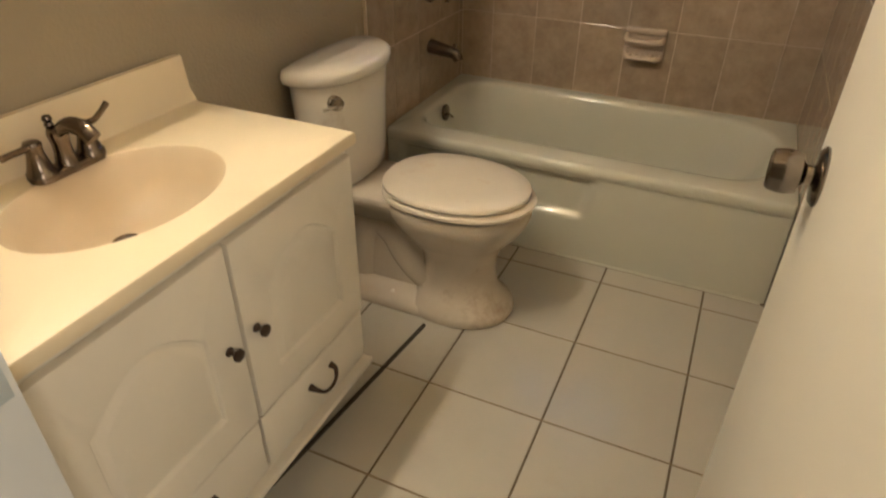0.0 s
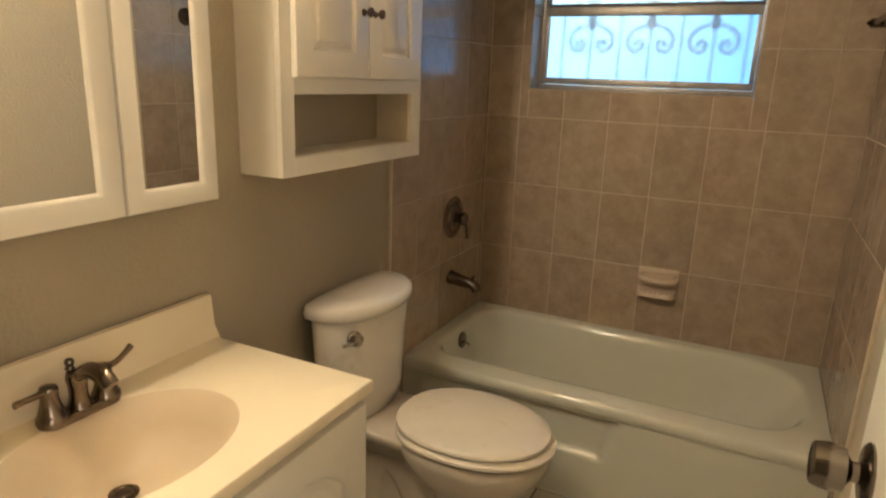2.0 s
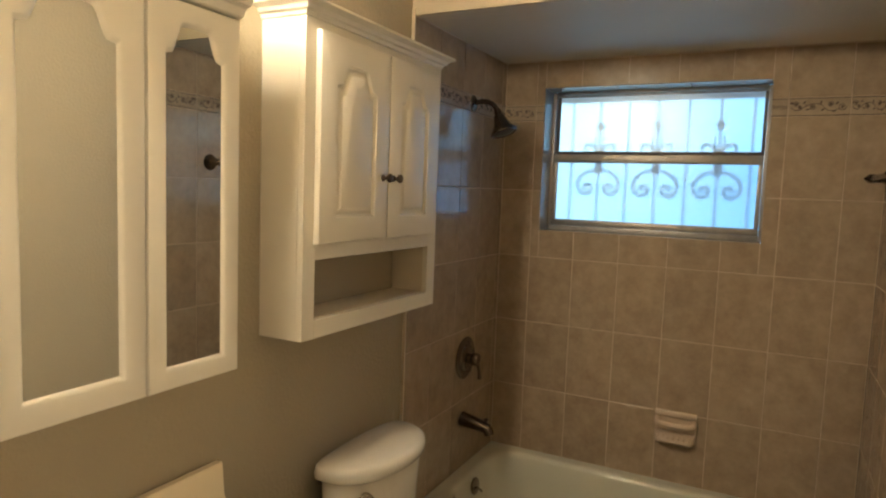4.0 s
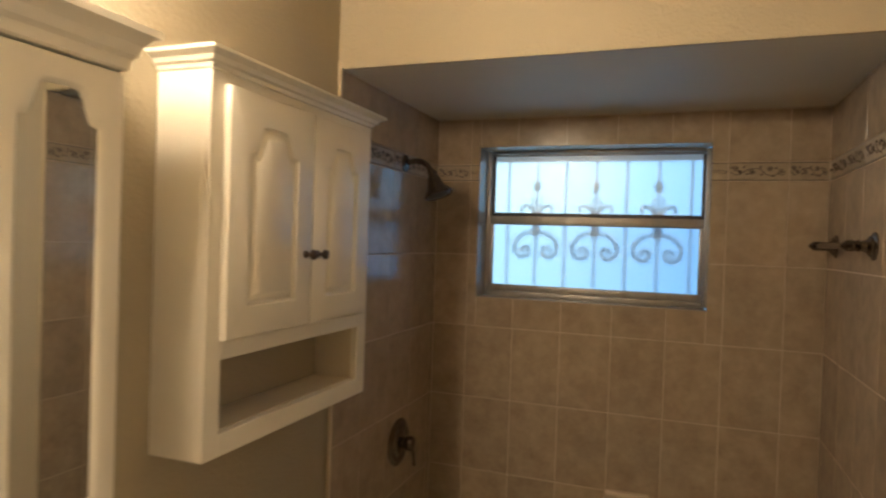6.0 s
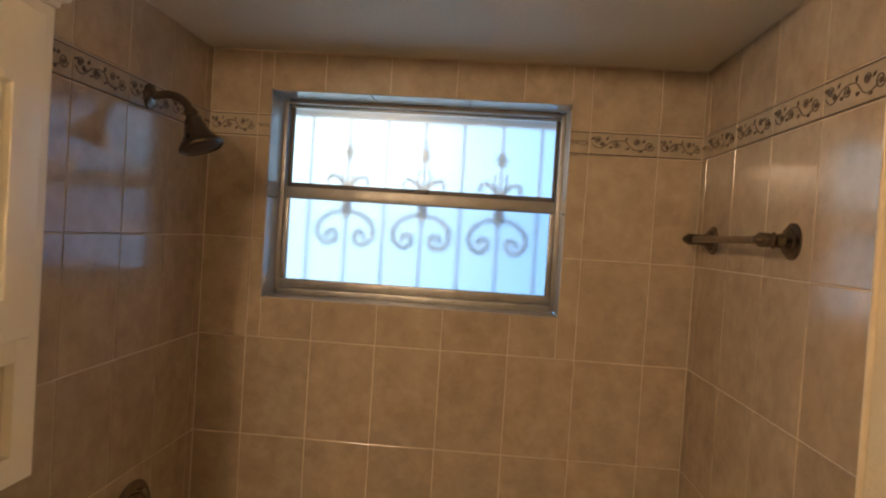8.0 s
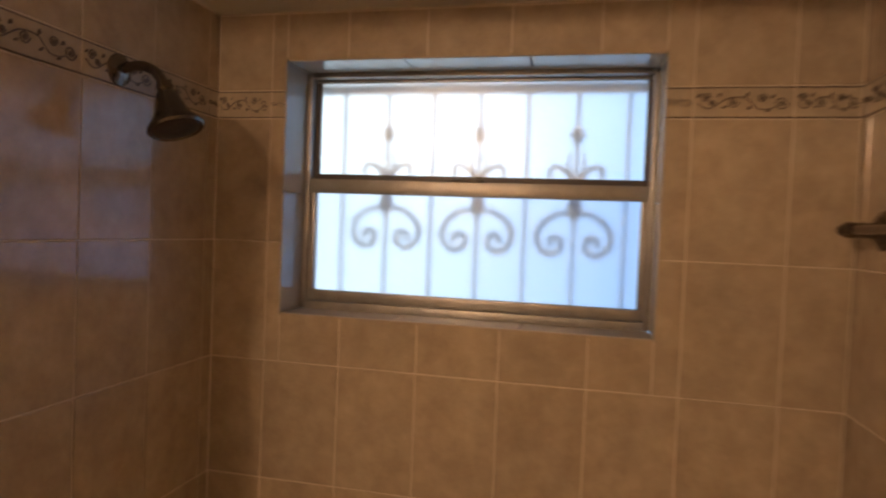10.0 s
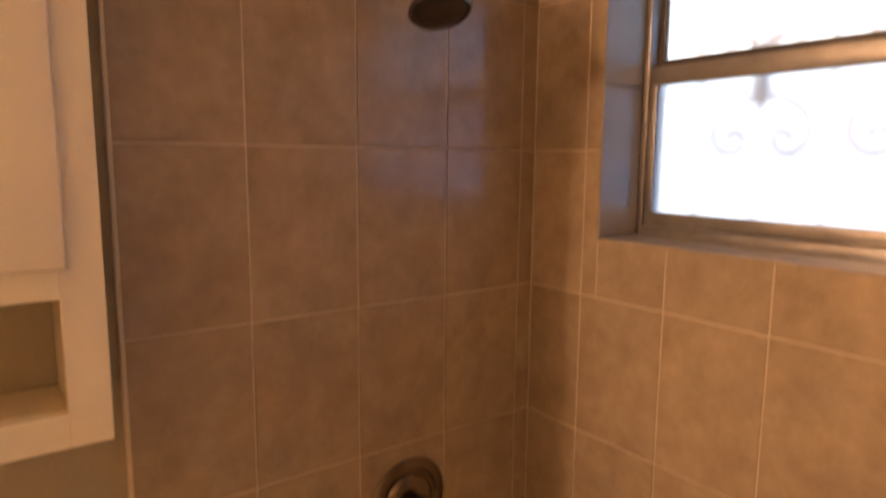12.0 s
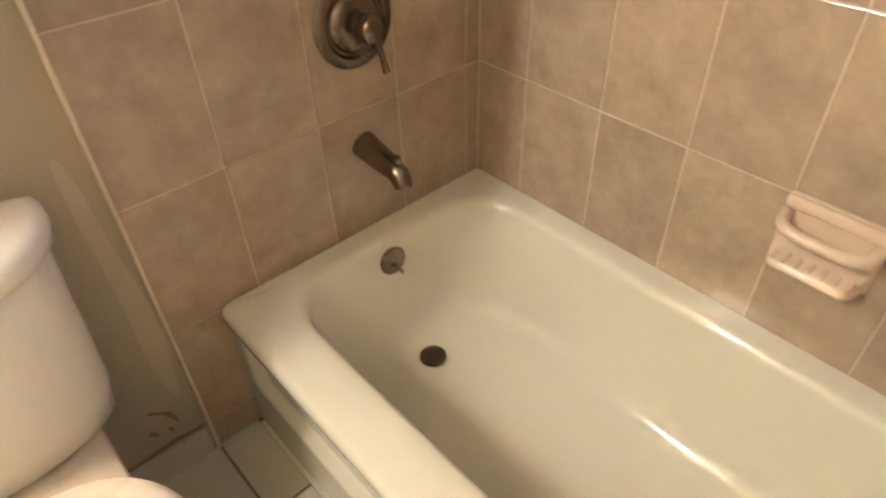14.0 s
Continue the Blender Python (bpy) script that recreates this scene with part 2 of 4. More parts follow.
def rrect(x0, x1, y0, y1, r, z, k=8):
    """Rounded rectangle in plan; r: one radius, or four for (x1y1, x0y1, x0y0, x1y0)."""
    rs = (r,) * 4 if isinstance(r, (int, float)) else r
    pts = []
    for q, (cx, cy) in enumerate(((x1, y1), (x0, y1), (x0, y0), (x1, y0))):
        rr = rs[q]
        sx, sy = (1, -1, -1, 1)[q], (1, 1, -1, -1)[q]
        for i in range(k + 1):
            a = math.pi / 2 * (q + i / k)
            pts.append(Vector((cx - sx * rr + rr * math.cos(a), cy - sy * rr + rr * math.sin(a), z)))
    return pts


def ray_ring(poly, n_angles, centre=(0, 0)):
    """Points where rays at the given angles from the centre meet a polygon."""
    out = []
    c = Vector((*centre, 0))
    for a in n_angles:
        d = Vector((math.cos(a), math.sin(a), 0))
        best = None
        for p, q in zip(poly, poly[1:] + poly[:1]):
            p, q = Vector((*p[:2], 0)) - c, Vector((*q[:2], 0)) - c
            e = q - p
            den = d.x * e.y - d.y * e.x
            if abs(den) < 1e-12:
                continue
            t = (p.x * e.y - p.y * e.x) / den
            s = (p.x * d.y - p.y * d.x) / den
            if t > 0 and -1e-6 <= s <= 1 + 1e-6:
                best = t if best is None else max(best, t)
        out.append((c.x + d.x * best, c.y + d.y * best))
    return out


def arch_poly(hw, hh, rise, shoulder=0.20, plain=False):
    """A cathedral panel's outline: straight sides, and a raised arch between two shoulders."""
    pts = [(-hw, -hh), (hw, -hh), (hw, hh - rise)]
    for i in range(1, 28):
        x = hw * (1 - 2 * i / 28)
        s = abs(x) / hw
        u = min(max((1 - shoulder - s) / 0.34, 0), 1)
        pts.append((x, hh - rise + rise * (1 - s ** 1.7) if plain else hh - rise + rise * (0.84 * u * u * (3 - 2 * u) + 0.16 * (1 - s * s))))
    return pts + [(-hw, hh - rise)]


def panel_leaf(name, w, h, t, rise, border, parent, at, material="white", glass_mat=None, label="", plain=False):
    """A door leaf that stands in the plane x, faces +x, centre at at; with a raised panel or a mirror in it."""
    hw, hh = w / 2, h / 2
    base = arch_poly(hw - border, hh - border, rise, plain=plain)

    def rect(i, x):
        sx = (hw - i) / (hw - border)
        return [Vector((x, p * sx, -hh + i if q <= -(hh - border) + 1e-6 else hh - i)) for p, q in base]

    def arch(i, x):
        return [Vector((x, p[0], p[1])) for p in arch_poly(hw - border - i, hh - border - i, rise, plain=plain)]

    rings = [rect(0.001, -t), rect(0, -t + 0.001), rect(0, -0.004), rect(0.0015, -0.001), rect(0.004, 0)]
    if glass_mat:
        rings += [arch(0, 0), arch(0.003, -0.001), arch(0.008, -0.006), arch(0.010, -0.009)]
        bm = loft(rings, cap1=False)
    else:
        rings += [arch(0, 0), arch(0.0015, -0.0012), arch(0.004, -0.0072), arch(0.0055, -0.0085), arch(0.011, -0.0085), arch(0.013, -0.0078), arch(0.022, -0.0012), arch(0.0245, 0.0)]
        bm = loft(rings)
    ob = part(name, bm, material, parent, label, smooth=30)
    ob.location = at
    if glass_mat:
        pane = part("mirror_pane", loft([arch(0.0085, -0.0085), arch(0.0085, -0.0080)]), glass_mat, ob, "silvered mirror pane", smooth=0)
    return ob


def knob(parent, at, r=0.014, material="knob", name="knob"):
    return part(name, lathe([(r * 0.75, 0), (r * 0.75, 0.002), (r * 0.42, 0.005), (r * 0.38, 0.013), (r * 0.8, 0.017), (r, 0.021),
                             (r * 0.95, 0.026), (r * 0.5, 0.029)], at, (1, 0, 0), 20), material, parent, "round dark bronze knob")


TILE_MESH = {}


def tile_mesh(w, h, t, material):
    """A slab in the plane x-y, centred, front at z = 0, with eased edges."""
    key = (round(w, 4), round(h, 4), t, material)
    if key not in TILE_MESH:
        bm = bmesh.new()
        e = 0.0016
        rings = []
        for i, z in ((0, -t), (0, -e), (e * 0.35, -e * 0.3), (e, 0)):
            x, y = w / 2 - i, h / 2 - i
            rings.append([Vector((x, y, z)), Vector((-x, y, z)), Vector((-x, -y, z)), Vector((x, -y, z))])
        vs = [[bm.verts.new(p) for p in r] for r in rings]
        for a, b in zip(vs, vs[1:]):
            for i in range(4):
                bm.faces.new((a[i], a[(i + 1) % 4], b[(i + 1) % 4], b[i]))
        bm.faces.new(vs[-1])
        bmesh.ops.recalc_face_normals(bm, faces=bm.faces)
        me = bpy.data.meshes.new("tile")
        bm.to_mesh(me)
        bm.free()
        me.materials.append(M[material])
        TILE_MESH[key] = me
    return TILE_MESH[key]


# faces of the room: the turn that lays a slab's front to the room
TURNS = {"x": Matrix(((0, 0, 1), (1, 0, 0), (0, 1, 0))).to_4x4(),      # looks to +x, u = y, v = z
         "-x": Matrix(((0, 0, -1), (-1, 0, 0), (0, 1, 0))).to_4x4(),   # looks to -x, u = -y
         "-y": Matrix(((1, 0, 0), (0, 0, -1), (0, 1, 0))).to_4x4(),    # looks to -y, u = x, v = z
         "z": Matrix.Identity(4),
         "-z": Matrix(((1, 0, 0), (0, -1, 0), (0, 0, -1))).to_4x4(),
         "y": Matrix(((-1, 0, 0), (0, 0, 1), (0, 1, 0))).to_4x4()}


def lay(parent, face, centre, w, h, material, name="tile", t=0.006, gap=0.0028, tilt=0.0):
    if w < 0.012 or h < 0.012:
        return None
    ob = new(name, tile_mesh(w - gap, h - gap, t, material))
    ob.parent = parent
    wob = [random.uniform(-tilt, tilt) for _ in range(2)]
    ob.matrix_basis = Matrix.Translation(centre) @ TURNS[face] @ pose(0, 0, random.uniform(-0.0003, 0.0003), *wob)
    return ob


def vine_mesh():
    """One border tile's scroll: a wavy stem with curls, round blooms and buds; plane x-y, 0.2 long."""
    bm = bmesh.new()
    stem = [(-0.094, 0.000, 0), (-0.082, -0.011, 0), (-0.066, -0.012, 0), (-0.050, -0.002, 0), (-0.034, 0.008, 0), (-0.014, 0.011, 0), (0.006, 0.008, 0),
            (0.018, -0.004, 0), (0.032, -0.014, 0), (0.052, -0.014, 0), (0.066, -0.008, 0)]
    tube(stem, 0.0016, 6, bm, 3)
    for cx, cy, r, s in ((-0.078, 0.010, 0.0105, 1), (-0.064, 0.000, 0.007, -1), (-0.022, 0.000, 0.0115, -1), (0.038, 0.008, 0.010, 1), (0.076, -0.001, 0.0145, -1)):
        spiral = [(cx + r * (1 - 0.72 * q / 10) * math.cos(s * q * 0.95), cy + r * (1 - 0.72 * q / 10) * math.sin(s * q * 0.95), 0.0002) for q in range(11)]
        tube(spiral, 0.0017, 5, bm, 2)
        lathe([(0.0045, -0.001), (0.0038, 0.0012), (0.0012, 0.0018)], (cx, cy, 0), (0, 0, 1), 8, bm)
    for cx, cy, lean in ((-0.092, 0.014, 0.6), (-0.050, 0.016, 0.9), (-0.038, -0.010, 0.3), (0.006, 0.016, 1.2), (0.012, -0.012, 0.5), (0.050, -0.018, 0.2), (0.058, 0.012, 0.8)):
        leaf = [(cx - 0.006 * math.cos(lean), cy - 0.006 * math.sin(lean), 0.0), (cx, cy, 0.0004), (cx + 0.006 * math.cos(lean), cy + 0.006 * math.sin(lean), 0.0)]
        tube(leaf, [0.0016, 0.0048, 0.0014], 7, bm, 2, flat=0.5)
    bmesh.ops.recalc_face_normals(bm, faces=bm.faces)
    me = bpy.data.meshes.new("scroll")
    bm.to_mesh(me)
    bm.free()
    me.materials.append(M["scroll"])
    for p in me.polygons:
        p.use_smooth = True
    return me


def border_rails(w):
    bm = bmesh.new()
    for y in (-0.0315, 0.0315):
        tube([(-w / 2, y, 0), (0, y, 0), (w / 2, y, 0)], 0.0017, 6, bm, 1)
    return bm


# ---- large structure ----
def structure(name, bm, material, label, smooth=0):
    return part(name, bm, material, None, label, smooth, category="wall" if "wall" in name else name.split("_")[0], kind="structure")


bm = box(-0.5, 2.6, -4.2, 0.35, -0.14, -0.0025)
floor = structure("floor", bm, "fgrout", "off-white square floor tiles with dark brown grout")
wall_left = structure("wall_left", box(-0.12, -0.008, -4.2, 0.22, 0, Z_CEIL), "paint", "taupe textured plaster wall with tan tile at the bathtub")
wall_right = structure("wall_right", box(X_RIGHT + 0.006, X_RIGHT + 0.12, Y_DOOR - 0.12, 0.22, 0, Z_CEIL), "paint_lifted", "light tan textured plaster wall, lightened for bounce, with tan tile at the bathtub")
x0, x1, z0, z1 = WIN
bm = box(-0.008, x0 - 0.012, 0.010, 0.186, 0, Z_CEIL)
box(x1 + 0.012, X_RIGHT + 0.006, 0.010, 0.186, 0, Z_CEIL, bm=bm)
box(x0 - 0.012, x1 + 0.012, 0.010, 0.186, 0, z0 - 0.012, bm=bm)
box(x0 - 0.012, x1 + 0.012, 0.010, 0.186, z1 + 0.012, Z_CEIL, bm=bm)
wall_window = structure("wall_window", bm, "paint", "tan tiled wall behind the bathtub with a small high window")
D0, D1, DH = 0.552, 1.359, 2.05
bm = box(-0.008, D0 - 0.018, Y_DOOR - 0.12, Y_DOOR, 0, Z_CEIL)
box(D1 + 0.018, X_RIGHT + 0.006, Y_DOOR - 0.12, Y_DOOR, 0, Z_CEIL, bm=bm)
box(D0 - 0.018, D1 + 0.018, Y_DOOR - 0.12, Y_DOOR, DH + 0.018, Z_CEIL, bm=bm)
wall_door = structure("wall_door", bm, "paint", "taupe plaster wall with the doorway")
structure("wall_hall", box(-0.008, 2.6, -4.2, -4.08, 0, Z_CEIL), "paint", "taupe hallway wall")
structure("wall_hall_side", box(2.48, 2.6, -4.08, Y_DOOR - 0.12, 0, Z_CEIL), "paint", "taupe hallway side wall")
structure("wall_hall_front", box(X_RIGHT + 0.12, 2.6, Y_DOOR - 0.12, Y_DOOR, 0, Z_CEIL), "paint", "taupe hallway wall beside the doorway")
structure("ceiling", box(-0.12, 2.6, -4.2, 0.22, Z_CEIL, Z_CEIL + 0.1), "cream", "cream textured ceiling")
structure("ceiling_soffit", box(-0.008, X_RIGHT + 0.006, Y_EDGE + 0.014, 0.010, Z_SOFFIT + 0.004, Z_CEIL), "alcove", "pale lowered ceiling over the bathtub")
structure("wall_header", box(-0.008, X_RIGHT + 0.006, Y_EDGE, Y_EDGE + 0.014, Z_SOFFIT, Z_CEIL), "cream", "cream header over the bathtub alcove")

# grout beds behind the wall tile
g = 0.0016
part("grout_bed", box(-0.008, -g, Y_EDGE + 0.004, 0.010, 0, Z_SOFFIT + 0.004), "grout", wall_left, smooth=0)
part("grout_bed", box(X_RIGHT + g, X_RIGHT + 0.006, Y_EDGE + 0.004, 0.010, 0, Z_SOFFIT + 0.004), "grout", wall_right, smooth=0)
bm = box(-g, x0 - 0.008, g, 0.010, 0, Z_SOFFIT + 0.004)
box(x1 + 0.008, X_RIGHT + g, g, 0.010, 0, Z_SOFFIT + 0.004, bm=bm)
box(x0 - 0.008, x1 + 0.008, g, 0.010, 0, z0 - 0.008, bm=bm)
box(x0 - 0.008, x1 + 0.008, g, 0.010, z1 + 0.008, Z_SOFFIT + 0.004, bm=bm)
part("grout_bed", bm, "grout", wall_window, smooth=0)

# edge trims of the tile
for wall, xs in ((wall_left, (-0.0078, 0.005)), (wall_right, (X_RIGHT - 0.005, X_RIGHT + 0.0058))):
    part("edge_trim", box(xs[0], xs[1], Y_EDGE - 0.005, Y_EDGE + 0.002, 0.0, Z_SOFFIT + 0.02 if wall is wall_left else Z_SOFFIT - 0.001, 0.002), "trim", wall, "cream tile edge trim")

# baseboard of floor tile
structure("baseboard", box(-0.0078, 0.003, Y_DOOR + 0.002, Y_EDGE - 0.014, 0.0, 0.085, 0.002), "floor", "off-white tile baseboard")
structure("baseboard_right", box(X_RIGHT - 0.006, X_RIGHT + 0.0058, Y_DOOR + 0.002, Y_EDGE - 0.014, 0.0, 0.085, 0.002), "floor", "off-white tile baseboard")

# ---- outside ----
structure("ground", box(-60, 60, 0.4, 120, -0.6, -0.5), "yard", "plain yard ground")
bd = structure("backdrop", box(-2.2, 3.2, 1.6, 1.62, -0.48, 3.4), "daylight", "bright overcast daylight beyond the window")


# ---- window ----
def build_window():
    win = thing("window_1", "small aluminium single-hung window with obscure glass", "window", ((x0 + x1) / 2, 0.128, z0))
    win["kind"] = "structure"
    hw, H = (x1 - x0) / 2, z1 - z0
    ya = 0.0

    def fr(name, a, b, c, d, e, f, m="alu", lab=""):
        return part(name, box(a, b, c, d, e, f, 0.002), m, win, lab)
    fr("window_frame", -hw - 0.004, -hw + 0.012, ya - 0.004, ya + 0.058, 0, H)
    fr("window_frame", hw - 0.012, hw + 0.004, ya - 0.004, ya + 0.058, 0, H)
    fr("window_frame", -hw + 0.0125, hw - 0.0125, ya - 0.004, ya + 0.058, H - 0.012, H + 0.004)
    fr("window_sill", -hw + 0.0125, hw - 0.0125, ya - 0.014, ya + 0.058, -0.004, 0.020, lab="aluminium window sill")
    # lower sash, in front
    zm = 1.745 - z0
    fr("sash_rail", -hw + 0.013, hw - 0.013, ya, ya + 0.020, 0.021, 0.049, lab="lower sash rail")
    fr("sash_rail", -hw + 0.013, hw - 0.013, ya, ya + 0.020, zm - 0.021, zm + 0.016, lab="meeting rail")
    fr("sash_stile", -hw + 0.013, -hw + 0.030, ya + 0.001, ya + 0.019, 0.049, zm - 0.021)
    fr("sash_stile", hw - 0.030, hw - 0.013, ya + 0.001, ya + 0.019, 0.049, zm - 0.021)
    # upper sash, behind
    fr("sash_rail", -hw + 0.013, hw - 0.013, ya + 0.024, ya + 0.042, zm + 0.012, zm + 0.032, "sash", "dark upper sash rail")
    fr("sash_rail", -hw + 0.013, hw - 0.013, ya + 0.024, ya + 0.042, H - 0.020, H - 0.0125, "alu", "upper sash rail")
    fr("sash_stile", -hw + 0.013, -hw + 0.025, ya + 0.025, ya + 0.041, zm + 0.032, H - 0.020, "sash")
    fr("sash_stile", hw - 0.025, hw - 0.013, ya + 0.025, ya + 0.041, zm + 0.032, H - 0.020, "sash")
    fr("latch", -0.045, 0.03, ya - 0.006, ya + 0.018, zm + 0.0165, zm + 0.024, "sash", "dark sash latch")
    for nm, a, b, y, m in (("pane", 0.046, zm - 0.018, ya + 0.008, "glass_frost"), ("pane", zm + 0.030, H - 0.018, ya + 0.031, "glass_clear")):
        p = part(nm, box(-hw + 0.023, hw - 0.023, y, y + 0.004, a, b), m, win, "obscure textured glass pane", smooth=0)
        p.visible_shadow = False
    return win


build_window()


def build_grille():
    g0 = thing("window_grille", "grey wrought-iron security grille with scrolls outside the window", "window grille", (0.64, 0.225, 1.30))
    zb = 1.30
    part("rail", box(-0.62, 0.62, -0.008, 0.008, 2.005 - zb, 2.030 - zb, 0.002), "iron", g0)
    part("rail", box(-0.62, 0.62, -0.008, 0.008, 0.03, 0.055, 0.002), "iron", g0)
    for i in range(-4, 5):
        x = i * 0.1275
        w = 0.0042
        part("bar", box(x - w, x + w, -w, w, 0.055, 2.005 - zb, 0.0015), "iron", g0)
    for i in (-2, 0, 2):
        x = i * 0.1275
        # rosette
        bm = lathe([(0.004, -0.012), (0.010, -0.008), (0.013, 0), (0.010, 0.008), (0.004, 0.012)], (x, 0, 1.895 - zb), (0, 1, 0), 14)
        for q in range(6):
            a = q * math.pi / 3
            tube([(x, 0, 1.895 - zb), (x + 0.024 * math.cos(a), 0, 1.895 - zb + 0.024 * math.sin(a))], [0.006, 0.003], 6, bm, 2)
        part("rosette", bm, "iron", g0)
        bm = bmesh.new()
        for s in (1, -1):
            tube([(x, 0, 1.745 - zb), (x + s * 0.012, 0, 1.78 - zb), (x + s * 0.035, 0, 1.808 - zb), (x + s * 0.060, 0, 1.812 - zb),
                  (x + s * 0.070, 0, 1.792 - zb), (x + s * 0.056, 0, 1.789 - zb)], [0.004, 0.005, 0.006, 0.006, 0.005, 0.004], 8, bm, 4)
            tube([(x, 0, 1.77 - zb), (x + s * 0.020, 0, 1.815 - zb), (x + s * 0.016, 0, 1.85 - zb)], [0.003, 0.004, 0.003], 8, bm, 4)
        part("leaf_scroll", bm, "iron", g0)
        part("collar", lathe([(0.006, -0.04), (0.016, -0.018), (0.019, 0.0), (0.012, 0.022), (0.006, 0.035)], (x, 0, 1.712 - zb), (0, 0, 1), 14), "iron", g0)
        for s in (1, -1):
            pts = [(x, 0, 1.690 - zb), (x + s * 0.045, 0, 1.690 - zb), (x + s * 0.088, 0, 1.655 - zb), (x + s * 0.092, 0, 1.612 - zb),
                   (x + s * 0.062, 0, 1.585 - zb), (x + s * 0.032, 0, 1.600 - zb), (x + s * 0.036, 0, 1.628 - zb), (x + s * 0.060, 0, 1.627 - zb),
                   (x + s * 0.060, 0, 1.608 - zb)]
            part("scroll", tube(pts, [0.005, 0.006, 0.007, 0.007, 0.007, 0.007, 0.007, 0.006, 0.008], 8, None, 5), "iron", g0)
    return g0


build_grille()


# ---- door frame and door ----
def build_door():
    dc = thing("door_frame_1", "off-white painted wooden door frame", "door frame", (0, Y_DOOR, 0))
    dc["kind"] = "structure"
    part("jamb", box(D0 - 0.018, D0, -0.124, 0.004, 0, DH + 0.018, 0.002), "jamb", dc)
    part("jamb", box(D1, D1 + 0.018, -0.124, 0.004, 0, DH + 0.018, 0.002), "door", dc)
    part("head", box(D0, D1, -0.124, 0.004, DH, DH + 0.018, 0.002), "door", dc)
    bm = box(D0 - 0.0005, D0 + 0.0016, -0.040, -0.004, 0.845, 0.955, 0.0006)
    part("strike_plate", bm, "steel", dc, "metal strike plate tinted with bluish daylight")
    door = thing("door_1", "white flush wooden door, standing open", "door", (D1 - 0.002, Y_DOOR + 0.008, 0.012))
    door["kind"] = "structure"
    part("leaf", box(-0.035, 0, 0, 0.765, 0, 2.03, 0.0025), "door", door)
    ky, kz = 0.765 - 0.082, 0.946
    for s, xo in ((-1, -0.035), (1, 0.0)):
        part("rose", lathe([(0.043, 0), (0.043, 0.003), (0.037, 0.008), (0.017, 0.010), (0.015, 0.012)], (xo, ky, kz), (s, 0, 0), 32), "dark_nickel", door, "round metal rose")
        part("knob", lathe([(0.014, 0.010), (0.0135, 0.020), (0.019, 0.024), (0.029, 0.028), (0.032, 0.042), (0.0315, 0.055), (0.029, 0.065),
                            (0.026, 0.067), (0.022, 0.064), (0.006, 0.062)], (xo, ky, kz), (s, 0, 0), 32), "dark_nickel", door, "brushed metal door knob")
    for z in (0.25, 1.0, 1.8):
        part("hinge", lathe([(0.006, 0), (0.006, 0.09)], (0.003, -0.002, z), (0, 0, 1), 12), "nickel", door)


build_door()


